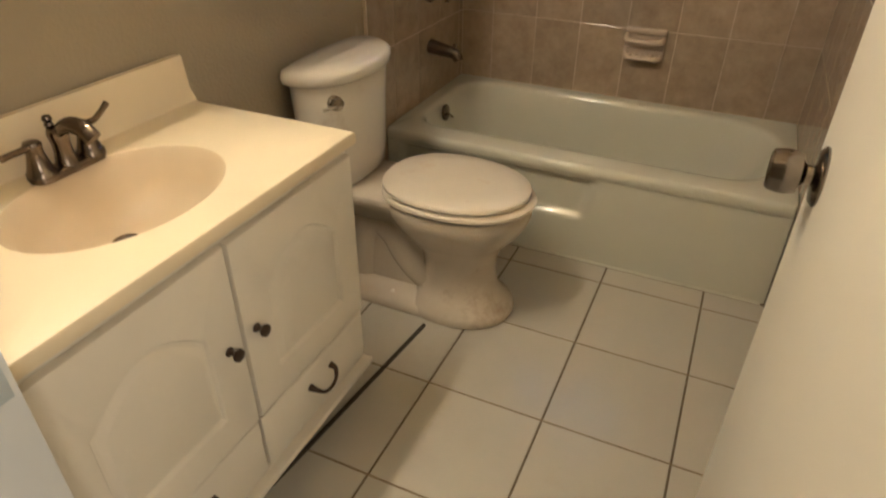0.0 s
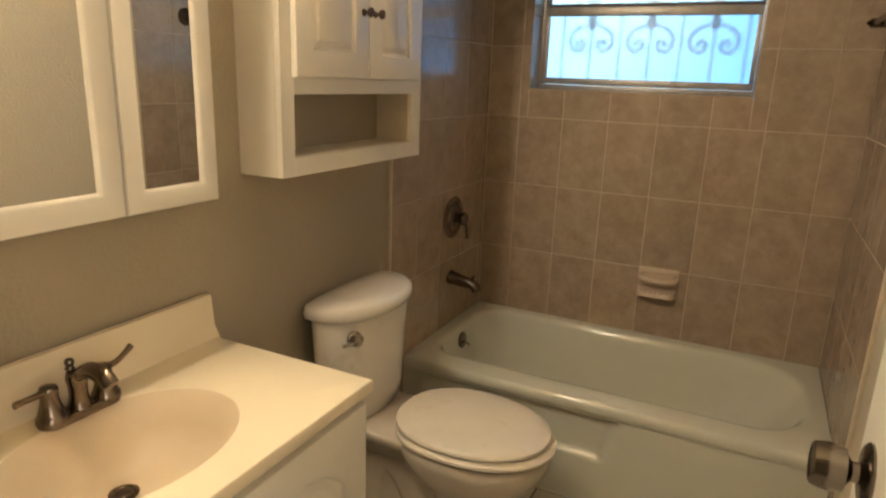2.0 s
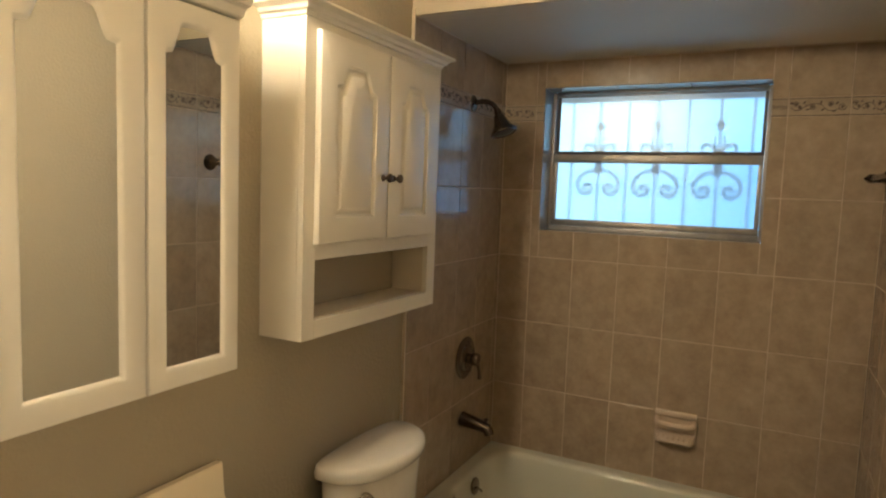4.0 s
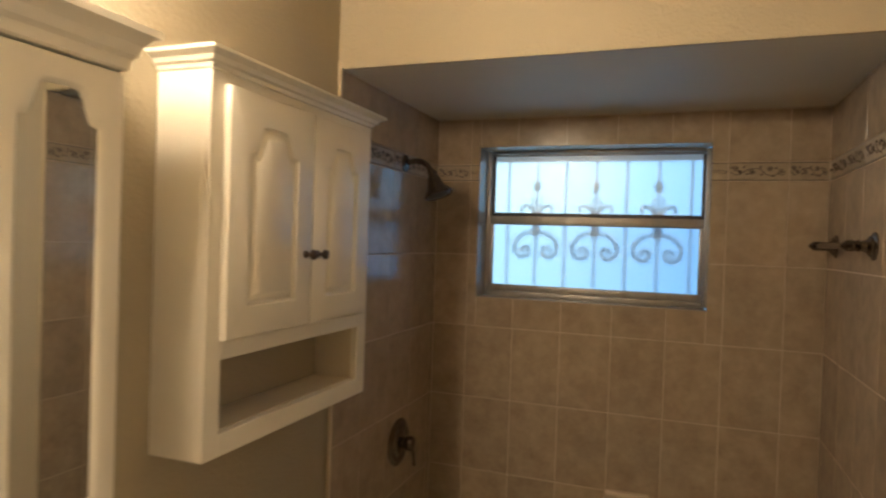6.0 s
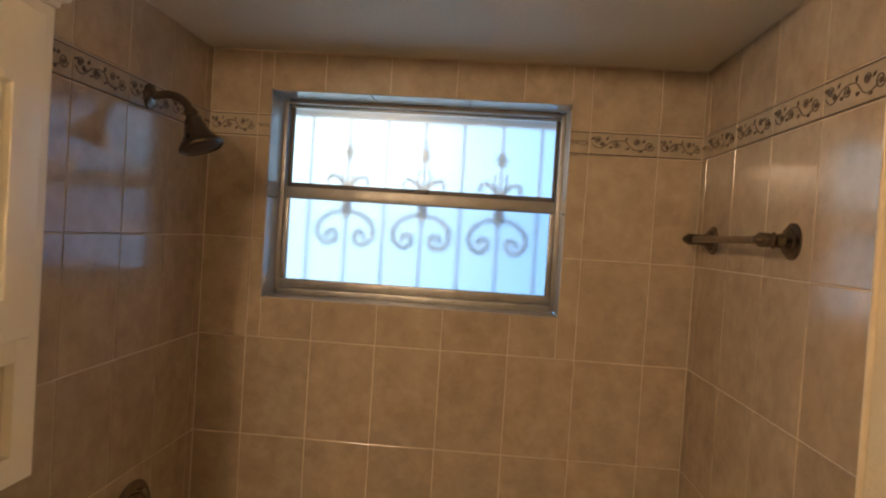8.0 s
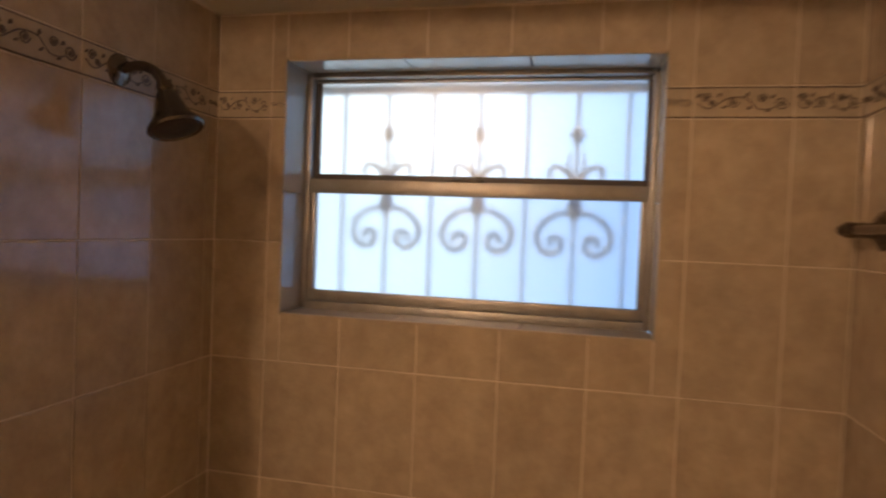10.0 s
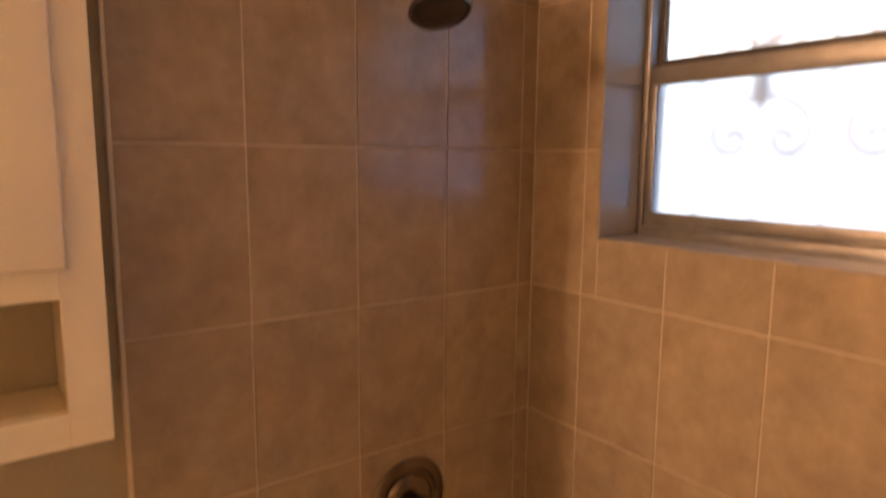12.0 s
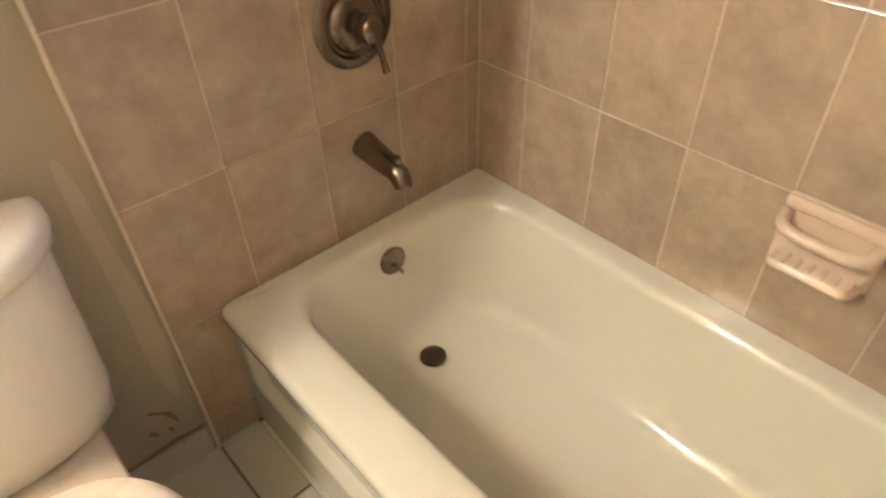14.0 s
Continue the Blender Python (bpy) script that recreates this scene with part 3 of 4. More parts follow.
# ---- bathtub ----
def build_tub():
    tub = thing("bathtub", "pale sage enamelled alcove bathtub against the tiled walls", "bathtub", (0, 0, 0))
    a, b, y0, y1 = 0.002, X_RIGHT - 0.002, -0.748, -0.002
    Z = 0.392
    R = (0.235, 0.15, 0.12, 0.20)       # corners of the well: back right, back left, front left, front right
    def well(i, z, e=0.0):
        # the right end slopes more, as a backrest
        return rrect(0.064 + i, 1.405 - i - e, -0.633 + i, -0.062 - i, tuple(min(max(0.06, r), 0.274 - i) for r in R), z)
    rings = [rrect(a, b, y0 + 0.006, y1, 0.006, 0.344), rrect(a, b, y0, y1, 0.006, 0.355), rrect(a, b, y0, y1, 0.008, 0.376),
             rrect(a, b, y0 + 0.005, y1, 0.01, 0.388), rrect(a, b, y0 + 0.013, y1, 0.012, Z),
             well(-0.022, Z + 0.0005), well(-0.008, Z - 0.001), well(0.0, Z - 0.007), well(0.006, Z - 0.020, 0.006), well(0.016, 0.28, 0.05),
             well(0.028, 0.18, 0.12), well(0.038, 0.115, 0.165), well(0.052, 0.087, 0.185), well(0.074, 0.071, 0.20), well(0.12, 0.063, 0.2), well(0.2, 0.058, 0.2)]
    part("basin", loft(rings, cap0=False), "tub", tub, smooth=60)
    # apron with its sunk panel
    nx, nz = 110, 36
    bm = bmesh.new()
    def step(v, lo, hi):
        t = min(max((v - lo) / (hi - lo), 0), 1)
        return t * t * (3 - 2 * t)
    rows = []
    for j in range(nz + 1):
        z = 0.002 + 0.355 * j / nz
        row = []
        for i in range(nx + 1):
            x = a + (b - a) * i / nx
            d = 0.022 * step(z, 0.172, 0.195) * (1 - step(z, 0.322, 0.338)) * step(x, 0.05, 0.075) * (1 - step(x, 0.775 + (z - 0.18) * 0.25, 0.815 + (z - 0.18) * 0.25))
            row.append(bm.verts.new((x, y0 + 0.010 + d, z)))
        rows.append(row)
    for r0, r1 in zip(rows, rows[1:]):
        for i in range(nx):
            bm.faces.new((r0[i], r0[i + 1], r1[i + 1], r1[i]))
    back = [bm.verts.new((x, y0 + 0.05, z)) for x, z in ((a, 0.002), (b, 0.002), (b, 0.357), (a, 0.357))]
    bm.faces.new(back)
    bm.faces.new([*rows[0], back[1], back[0]])
    bm.faces.new([*rows[-1][::-1], back[3], back[2]])
    bm.faces.new([*[r[0] for r in rows], back[3], back[0]])
    bm.faces.new([*[r[-1] for r in rows], back[2], back[1]])
    part("apron", bm, "tub", tub, smooth=50)
    part("caulk_bead", box(a + 0.01, b - 0.01, y0 - 0.0005, y0 + 0.014, 0.0005, 0.005, 0.0015), "tub", tub, "off-white caulk bead along the floor")
    # overflow plate and its lever
    n = Vector((1, 0, 0.10)).normalized()
    c = (0.0800, -0.358, 0.334)
    ov = part("overflow_plate", lathe([(0.034, -0.003), (0.036, 0.003), (0.033, 0.007), (0.012, 0.010), (0.002, 0.0105)], c, n, 28), "bronze", tub, "round bronze overflow plate")
    part("trip_lever", tube([(0.083, -0.360, 0.332), (0.103, -0.357, 0.324), (0.115, -0.355, 0.316)], [0.005, 0.004, 0.005], 10), "bronze", ov, "small trip lever")
    dr = part("drain", lathe([(0.034, 0.0), (0.034, 0.003), (0.029, 0.004), (0.027, 0.0015), (0.004, 0.001)], (0.192, -0.342, 0.0715), (0, 0, 1), 28), "knob", tub, "round dark drain")
    bm = bmesh.new()
    for q in range(6):
        t = q * math.pi / 3
        lathe([(0.004, 0), (0.004, 0.0012)], (0.192 + 0.014 * math.cos(t), -0.342 + 0.014 * math.sin(t), 0.0728), (0, 0, 1), 8, bm)
    part("drain_hole", bm, "rubber", dr)


build_tub()


def build_tub_fittings():
    v = thing("shower_valve", "aged bronze shower valve with a lever on the tiled wall", "shower valve", (0, -0.338, 0.872))
    part("escutcheon", lathe([(0.088, 0.0), (0.090, 0.004), (0.084, 0.009), (0.070, 0.013), (0.064, 0.006), (0.058, 0.006), (0.052, 0.015), (0.040, 0.020), (0.030, 0.022)],
                             (0, 0, 0), (1, 0, 0), 48), "bronze", v, "stepped round plate")
    part("handle_hub", lathe([(0.022, 0.018), (0.020, 0.034), (0.026, 0.042), (0.028, 0.054), (0.022, 0.066), (0.006, 0.071)], (0, 0, 0), (1, 0, 0), 28), "bronze", v)
    part("lever", tube([(0.050, 0, 0), (0.060, 0.010, -0.030), (0.062, 0.018, -0.060), (0.062, 0.024, -0.088)], [0.010, 0.007, 0.006, 0.0085], 12), "bronze", v, "slim lever handle")
    s = thing("tub_spout", "aged bronze bathtub spout with a diverter knob", "tub spout", (0, -0.347, 0.610))
    part("spout_body", tube([(0, 0, 0), (0.055, 0, -0.009), (0.104, 0, -0.017), (0.124, 0, -0.028), (0.131, 0, -0.046)], [0.031, 0.027, 0.023, 0.022, 0.020], 20, flat=0.9), "bronze", s)
    part("diverter", lathe([(0.004, 0), (0.004, 0.014), (0.009, 0.017), (0.008, 0.023), (0.002, 0.025)], (0.113, 0, -0.004), (0.1, 0, 1), 16), "bronze", s)
    h = thing("wall_shower", "aged bronze shower head on a curved arm", "shower head", (0, -0.352, 1.932))
    part("flange", lathe([(0.032, 0.0), (0.031, 0.005), (0.022, 0.010), (0.014, 0.013)], (0, 0, 0), (1, 0, 0), 28), "bronze", h)
    part("arm", tube([(0, 0, 0), (0.045, 0, 0.008), (0.085, -0.004, -0.004), (0.112, -0.008, -0.034)], 0.010, 14), "bronze", h)
    d = Vector((0.42, -0.10, -1)).normalized()
    part("head", lathe([(0.012, -0.006), (0.016, 0.004), (0.014, 0.014), (0.020, 0.022), (0.026, 0.040), (0.031, 0.058), (0.042, 0.076), (0.052, 0.088), (0.054, 0.094),
                        (0.050, 0.098), (0.046, 0.095)], Vector((0.110, -0.008, -0.032)), d, 36), "bronze", h, "bell-shaped bronze shower head")
    face = part("spray_face", lathe([(0.045, 0.0945), (0.040, 0.097), (0.020, 0.096), (0.004, 0.097)], Vector((0.110, -0.008, -0.032)), d, 30), "knob", h)
    b = thing("towel_bar", "brushed bronze towel bar with turned posts on the tiled wall", "towel bar", (X_RIGHT, -0.355, 1.668))
    for y in (-0.22, 0.22):
        part("post", lathe([(0.038, 0.0), (0.037, 0.004), (0.028, 0.008), (0.027, 0.013), (0.016, 0.020), (0.013, 0.034), (0.017, 0.038), (0.013, 0.042), (0.015, 0.050), (0.015, 0.066), (0.008, 0.074), (0.003, 0.080)],
                           (0, y, 0), (-1, 0, 0), 24), "bronze", b)
        s = 1 if y > 0 else -1
        part("finial", lathe([(0.008, 0.0), (0.012, 0.012), (0.006, 0.020), (0.011, 0.028), (0.004, 0.036)], (-0.058, y + s * 0.008, 0), (0, s, 0), 18), "bronze", b)
    part("bar", tube([(-0.058, -0.215, 0), (-0.058, 0, 0), (-0.058, 0.215, 0)], 0.0085, 14, None, 2), "bronze", b)


build_tub_fittings()


def build_soap_dish():
    s = thing("soap_dish", "beige glazed ceramic soap dish with a grab bar", "soap dish", (0.823, 0, 0.632))
    w = 0.082
    part("back_plate", box(-w, w, -0.010, -0.0005, -0.062, 0.066, 0.004), "soap", s)
    # tray: scooped shelf
    prof = [(-0.054, -0.010), (-0.058, -0.035), (-0.057, -0.056), (-0.050, -0.064), (-0.040, -0.061), (-0.036, -0.052), (-0.034, -0.035), (-0.020, -0.012)]
    bm = bmesh.new()
    cols = []
    for i in range(13):
        x = -w * 0.97 + 2 * w * 0.97 * i / 12
        e = 0.82 if i in (0, 12) else 1.0
        cols.append([bm.verts.new((x * (1 + 2.3 * y), y * e, z)) for z, y in prof])
    for c0, c1 in zip(cols, cols[1:]):
        for j in range(len(prof)):
            k = (j + 1) % len(prof)
            bm.faces.new((c0[j], c0[k], c1[k], c1[j]))
    bm.faces.new(cols[0])
    bm.faces.new(cols[-1][::-1])
    part("tray", bm, "soap", s, smooth=50)
    for i in range(7):
        x = -0.062 + i * 0.0207
        part("ridge", box(x - 0.004, x + 0.004, -0.058, -0.020, -0.040, -0.0305, 0.003), "soap", s)
    part("grab_bar", tube([(-w + 0.008, -0.008, 0.030), (-w + 0.014, -0.040, 0.022), (-w * 0.5, -0.052, 0.018), (0, -0.054, 0.017), (w * 0.5, -0.052, 0.018),
                           (w - 0.014, -0.040, 0.022), (w - 0.008, -0.008, 0.030)], 0.0115, 12), "soap", s)
    part("hood", box(-w, w, -0.024, -0.009, 0.042, 0.066, 0.007, seg=3), "soap", s)


build_soap_dish()


# ---- toilet ----
def egg(x_back, x_front, half, z, cy=0.0, n=40, square=2.5):
    """An elongated bowl's outline: blunt at the back, round at the front."""
    cx = x_back + (x_front - x_back) * 0.46
    pts = []
    for i in range(n):
        t = 2 * math.pi * i / n
        c, s = math.cos(t), math.sin(t)
        if c >= 0:
            pts.append(Vector((cx + (x_front - cx) * abs(c) ** 0.92, cy + half * math.copysign(abs(s) ** 0.98, s), z)))
        else:
            e = 2 / square
            pts.append(Vector((cx - (cx - x_back) * abs(c) ** e, cy + half * math.copysign(abs(s) ** e, s), z)))
    return pts


def build_toilet():
    t = thing("toilet", "off-white two-piece toilet with a closed lid, stained and worn", "toilet", (0, -1.166, 0))
    low, high = 0.945, 0.968
    # bowl and pedestal
    rings = [egg(0.335, 0.690, 0.150, 0.004), egg(0.33, 0.695, 0.154, 0.020), egg(0.34, 0.688, 0.148, 0.040), egg(0.37, 0.655, 0.118, 0.072),
             egg(0.385, 0.632, 0.097, 0.12), egg(0.385, 0.626, 0.094, 0.19), egg(0.375, 0.630, 0.100, 0.24), egg(0.34, 0.655, 0.130, 0.29),
             egg(0.30, 0.695, 0.160, 0.335), egg(0.28, 0.718, 0.176, 0.375), egg(0.27, 0.726, 0.181, 0.40), egg(0.27, 0.728, 0.182, 0.425), egg(0.275, 0.722, 0.178, 0.434)]
    bm = loft(rings)
    # foot plate that runs to the back
    join(bm, loft([rrect(0.10, 0.56, -0.142, 0.142, (0.10, 0.03, 0.03, 0.10), 0.004), rrect(0.095, 0.565, -0.146, 0.146, (0.10, 0.03, 0.03, 0.10), 0.016),
                   rrect(0.10, 0.56, -0.134, 0.134, (0.10, 0.03, 0.03, 0.10), 0.036), rrect(0.13, 0.54, -0.085, 0.085, (0.08, 0.03, 0.03, 0.08), 0.062)]))
    # trapway and web
    join(bm, tube([(0.47, 0, 0.10), (0.40, 0, 0.11), (0.33, 0, 0.17), (0.28, 0, 0.25), (0.22, 0, 0.29), (0.17, 0, 0.24), (0.155, 0, 0.14), (0.15, 0, 0.05)],
                  [0.078, 0.078, 0.074, 0.072, 0.072, 0.070, 0.070, 0.075], 20))
    join(bm, loft([rrect(0.13, 0.46, -0.055, 0.055, 0.04, 0.05), rrect(0.11, 0.47, -0.052, 0.052, 0.04, 0.20), rrect(0.07, 0.46, -0.060, 0.060, 0.04, 0.33)]))
    # deck under the tank
    join(bm, loft([rrect(0.12, 0.42, -0.07, 0.07, 0.04, 0.31), rrect(0.05, 0.40, -0.105, 0.105, 0.035, 0.375), rrect(0.02, 0.385, -0.136, 0.136, 0.03, 0.405),
                   rrect(0.018, 0.38, -0.138, 0.138, 0.03, 0.425), rrect(0.024, 0.375, -0.132, 0.132, 0.03, 0.433)]))
    part("bowl", bm, "china_worn", t, "white bowl with brown stains round the foot", smooth=60).scale.z = low
    for s in (1, -1):
        part("bolt_cap", lathe([(0.016, 0.0), (0.016, 0.006), (0.011, 0.016), (0.003, 0.020)], (0.30, s * 0.098, 0.036), (0, 0, 1), 18), "china", t, "white bolt cap").scale.z = low
        part("hinge", box(0.283, 0.318, s * 0.075 - 0.018, s * 0.075 + 0.018, 0.437, 0.462, 0.006), "seat", t, "white seat hinge").scale.z = low
    part("seat_ring", loft([egg(0.262, 0.728, 0.180, 0.4365), egg(0.256, 0.737, 0.188, 0.441), egg(0.256, 0.738, 0.189, 0.449), egg(0.262, 0.731, 0.183, 0.456)]), "seat", t, "off-white toilet seat", smooth=50).scale.z = 0.958
    part("seat_lid", loft([egg(0.256, 0.712, 0.180, 0.4575, 0.005, square=2.3), egg(0.250, 0.719, 0.187, 0.462, 0.005, square=2.3), egg(0.251, 0.718, 0.186, 0.470, 0.005, square=2.3),
                           egg(0.264, 0.706, 0.176, 0.477, 0.005, square=2.3), egg(0.32, 0.65, 0.12, 0.481, 0.005, square=2.1)]),
         "seat", t, "closed off-white seat lid with worn spots", smooth=50).scale.z = high

    def dee(x0_, x1_, half, z, bulge, back=0.055):
        """A tank's outline: flat back, bowed front, well rounded front corners."""
        pts = []
        for i in range(21):
            a = -math.pi / 2 + math.pi * i / 20
            yy = half * math.copysign(abs(math.sin(a)) ** 0.93, math.sin(a))
            depth = x1_ - x0_ - back
            pts.append(Vector((x1_ - depth * (1 - max(math.cos(a), 0) ** 0.88), yy, z + 0.008)))
        for i in range(1, 14):
            a = math.pi / 2 - math.pi * i / 14
            pts.append(Vector((x0_ + back * (1 - max(math.cos(a), 0) ** 0.55), half * math.sin(a), z + 0.008)))
        return pts
    # tank
    part("tank", loft([dee(0.045, 0.165, 0.155, 0.401, 0.05), dee(0.032, 0.182, 0.181, 0.417, 0.055), dee(0.026, 0.190, 0.190, 0.47, 0.06), dee(0.020, 0.198, 0.199, 0.65, 0.065),
                       dee(0.018, 0.204, 0.205, 0.742, 0.065), dee(0.018, 0.200, 0.202, 0.749, 0.065)]), "china", t, smooth=50)
    part("tank_lid", loft([dee(0.016, 0.208, 0.211, 0.7495, 0.066), dee(0.006, 0.219, 0.221, 0.756, 0.066), dee(0.004, 0.222, 0.224, 0.774, 0.066), dee(0.006, 0.218, 0.220, 0.788, 0.066),
                           dee(0.020, 0.203, 0.202, 0.796, 0.064), dee(0.06, 0.15, 0.12, 0.799, 0.04)]), "china", t, "curved tank lid", smooth=50)
    lv = part("flush_lever", lathe([(0.022, 0.0), (0.022, 0.006), (0.015, 0.010), (0.015, 0.014), (0.021, 0.018), (0.018, 0.027), (0.004, 0.030)], (0.172, -0.168, 0.716), (0.93, -0.37, 0), 22), "nickel", t, "chrome flush lever")
    part("lever_arm", tube([(0.192, -0.176, 0.716), (0.188, -0.199, 0.713), (0.172, -0.221, 0.709)], [0.006, 0.007, 0.009], 10, flat=0.6), "chrome", lv)
    # supply line
    part("supply_hose", tube([(0.0, -0.20, 0.16), (0.05, -0.20, 0.16), (0.07, -0.19, 0.22), (0.08, -0.16, 0.34), (0.08, -0.15, 0.45)], 0.006, 8), "nickel", t)


build_toilet()


# ---- vanity ----
VY0, VY1, VX = -2.520, -1.692, 0.438


def build_vanity():
    v = thing("vanity_cabinet", "white painted vanity cabinet with two arched doors and two drawers", "vanity cabinet", (0, (VY0 + VY1) / 2, 0))
    hw = (VY1 - VY0) / 2
    for nm, a, b, p, q, lo, hi in (("side_panel", 0.006, VX - 0.018, -hw, -hw + 0.018, 0.10, 0.786), ("side_panel", 0.006, VX - 0.018, hw - 0.018, hw, 0.10, 0.786),
                                   ("back_panel", 0.006, 0.018, -hw + 0.018, hw - 0.018, 0.10, 0.786), ("bottom_panel", 0.018, VX - 0.02, -hw + 0.018, hw - 0.018, 0.137, 0.153),
                                   ("stile", VX - 0.018, VX, -hw, -hw + 0.020, 0.136, 0.786), ("stile", VX - 0.018, VX, hw - 0.020, hw, 0.136, 0.786),
                                   ("rail", VX - 0.018, VX, -hw + 0.020, hw - 0.020, 0.746, 0.786), ("rail", VX - 0.018, VX, -hw + 0.020, hw - 0.020, 0.153, 0.190)):
        part(nm, box(a, b, p, q, lo, hi, 0.0008, seg=1), "white", v)
    part("plinth", box(VX - 0.016, VX + 0.026, -hw - 0.008, hw + 0.012, 0.136, 0.156, 0.005), "white", v, "projecting white base moulding")
    part("toe_kick", box(0.30, 0.335, -hw + 0.002, hw - 0.002, 0.002, 0.135, 0.001), "white", v)
    dw = hw - 0.012
    for s in (-1, 1):
        d = panel_leaf("door", dw, 0.426, 0.017, 0.070, 0.078, v, (VX + 0.0185, s * (dw / 2 + 0.0045), 0.550), plain=True)
        knob(d, (0, -s * (dw / 2 - 0.034) - 0.004, 0.006), 0.0130)
        dr = part("drawer", loft_slab(dw, 0.146), "white", v)
        dr.location = (VX + 0.0185, s * (dw / 2 + 0.0045), 0.254)
        hd = part("handle", tube([(0, -0.042, 0.012), (0.016, -0.040, 0.008), (0.026, -0.024, -0.008), (0.028, 0, -0.014), (0.026, 0.024, -0.008), (0.016, 0.040, 0.008), (0, 0.042, 0.012)],
                                 [0.009, 0.006, 0.0042, 0.0042, 0.0042, 0.006, 0.009], 10), "knob", dr, "curved dark bronze pull")
        hd.location.z = 0.010


def loft_slab(w, h):
    def rc(i, x):
        return [Vector((x, a, b)) for a, b in ((-w / 2 + i, -h / 2 + i), (w / 2 - i, -h / 2 + i), (w / 2 - i, h / 2 - i), (-w / 2 + i, h / 2 - i))]
    return loft([rc(0.001, -0.017), rc(0, -0.016), rc(0, -0.007), rc(0.004, -0.004), rc(0.010, -0.0015), rc(0.014, 0.0)])


build_vanity()


def build_vanity_top():
    t = thing("countertop", "cream cultured-marble vanity top with an oval basin", "countertop", (0, 0, 0))
    ax0, ax1, ay0, ay1 = 0.0, 0.470, Y_DOOR + 0.002, -1.694
    cx, cy = 0.238, -2.110
    poly = [(ax0, ay0), (ax1, ay0), (ax1, ay1), (ax0, ay1)]
    angles = sorted({round(2 * math.pi * i / 96, 5) for i in range(96)} | {round(math.atan2(p[1] - cy, p[0] - cx) % (2 * math.pi), 5) for p in poly})

    def rect(i, z):
        q = [(ax0, ay0 + i), (ax1 - i, ay0 + i), (ax1 - i, ay1 - i), (ax0, ay1 - i)]
        return [Vector((*p, z)) for p in ray_ring(q, angles, (cx, cy))]

    def oval(rx, ry, z, dx=0.0):
        return [Vector((cx + dx + rx * math.cos(a) * 1.0, cy + ry * math.sin(a), z)) for a in
                (math.atan2(math.sin(b) / ry, math.cos(b) / rx) for b in angles)]
    Z = 0.820
    bm = loft([oval(0.17, 0.225, Z - 0.028), rect(0.001, Z - 0.028), rect(0, Z - 0.024), rect(0, Z - 0.006), rect(0.002, Z - 0.002), rect(0.006, Z), oval(0.158, 0.208, Z)], cap0=False, cap1=False)
    part("top_slab", bm, "counter", t, smooth=30)
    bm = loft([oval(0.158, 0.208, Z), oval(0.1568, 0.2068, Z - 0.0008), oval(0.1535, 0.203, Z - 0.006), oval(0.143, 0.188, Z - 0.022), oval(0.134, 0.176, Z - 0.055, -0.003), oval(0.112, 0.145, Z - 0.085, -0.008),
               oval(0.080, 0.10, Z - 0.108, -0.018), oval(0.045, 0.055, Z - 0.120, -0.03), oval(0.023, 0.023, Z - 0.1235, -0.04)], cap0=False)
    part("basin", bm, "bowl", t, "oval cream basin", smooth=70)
    rim = part("basin_drain", lathe([(0.026, 0.0), (0.026, 0.003), (0.021, 0.004), (0.018, 0.001), (0.017, 0.001)], (cx - 0.04, cy + 0.012, Z - 0.1232), (0, 0, 1), 26), "bronze", t, "round bronze drain ring")
    part("stopper", lathe([(0.0165, 0.0), (0.0165, 0.003), (0.012, 0.005), (0.003, 0.006)], (cx - 0.04, cy + 0.012, Z - 0.1232), (0, 0, 1), 22), "knob", rim, "dark drain stopper")
    # backsplash with its slanted end
    bm = bmesh.new()
    sec = [(0.0, Z - 0.004), (0.030, Z - 0.004), (0.024, Z + 0.010), (0.020, Z + 0.030), (0.019, Z + 0.102), (0.016, Z + 0.107), (0.0, Z + 0.107)]
    a = [bm.verts.new((x, ay0 + 0.002, z)) for x, z in sec]
    def lean(z):
        h = max(z - Z, 0)
        return ay1 + 0.003 - 0.004 * (h > 0.02) - h * 0.06 + 0.0
    b = [bm.verts.new((x, lean(z), z)) for x, z in sec]
    for i in range(len(sec)):
        j = (i + 1) % len(sec)
        bm.faces.new((a[i], a[j], b[j], b[i]))
    bm.faces.new(a)
    bm.faces.new(b[::-1])
    part("backsplash", bm, "counter", t, smooth=50)


build_vanity_top()


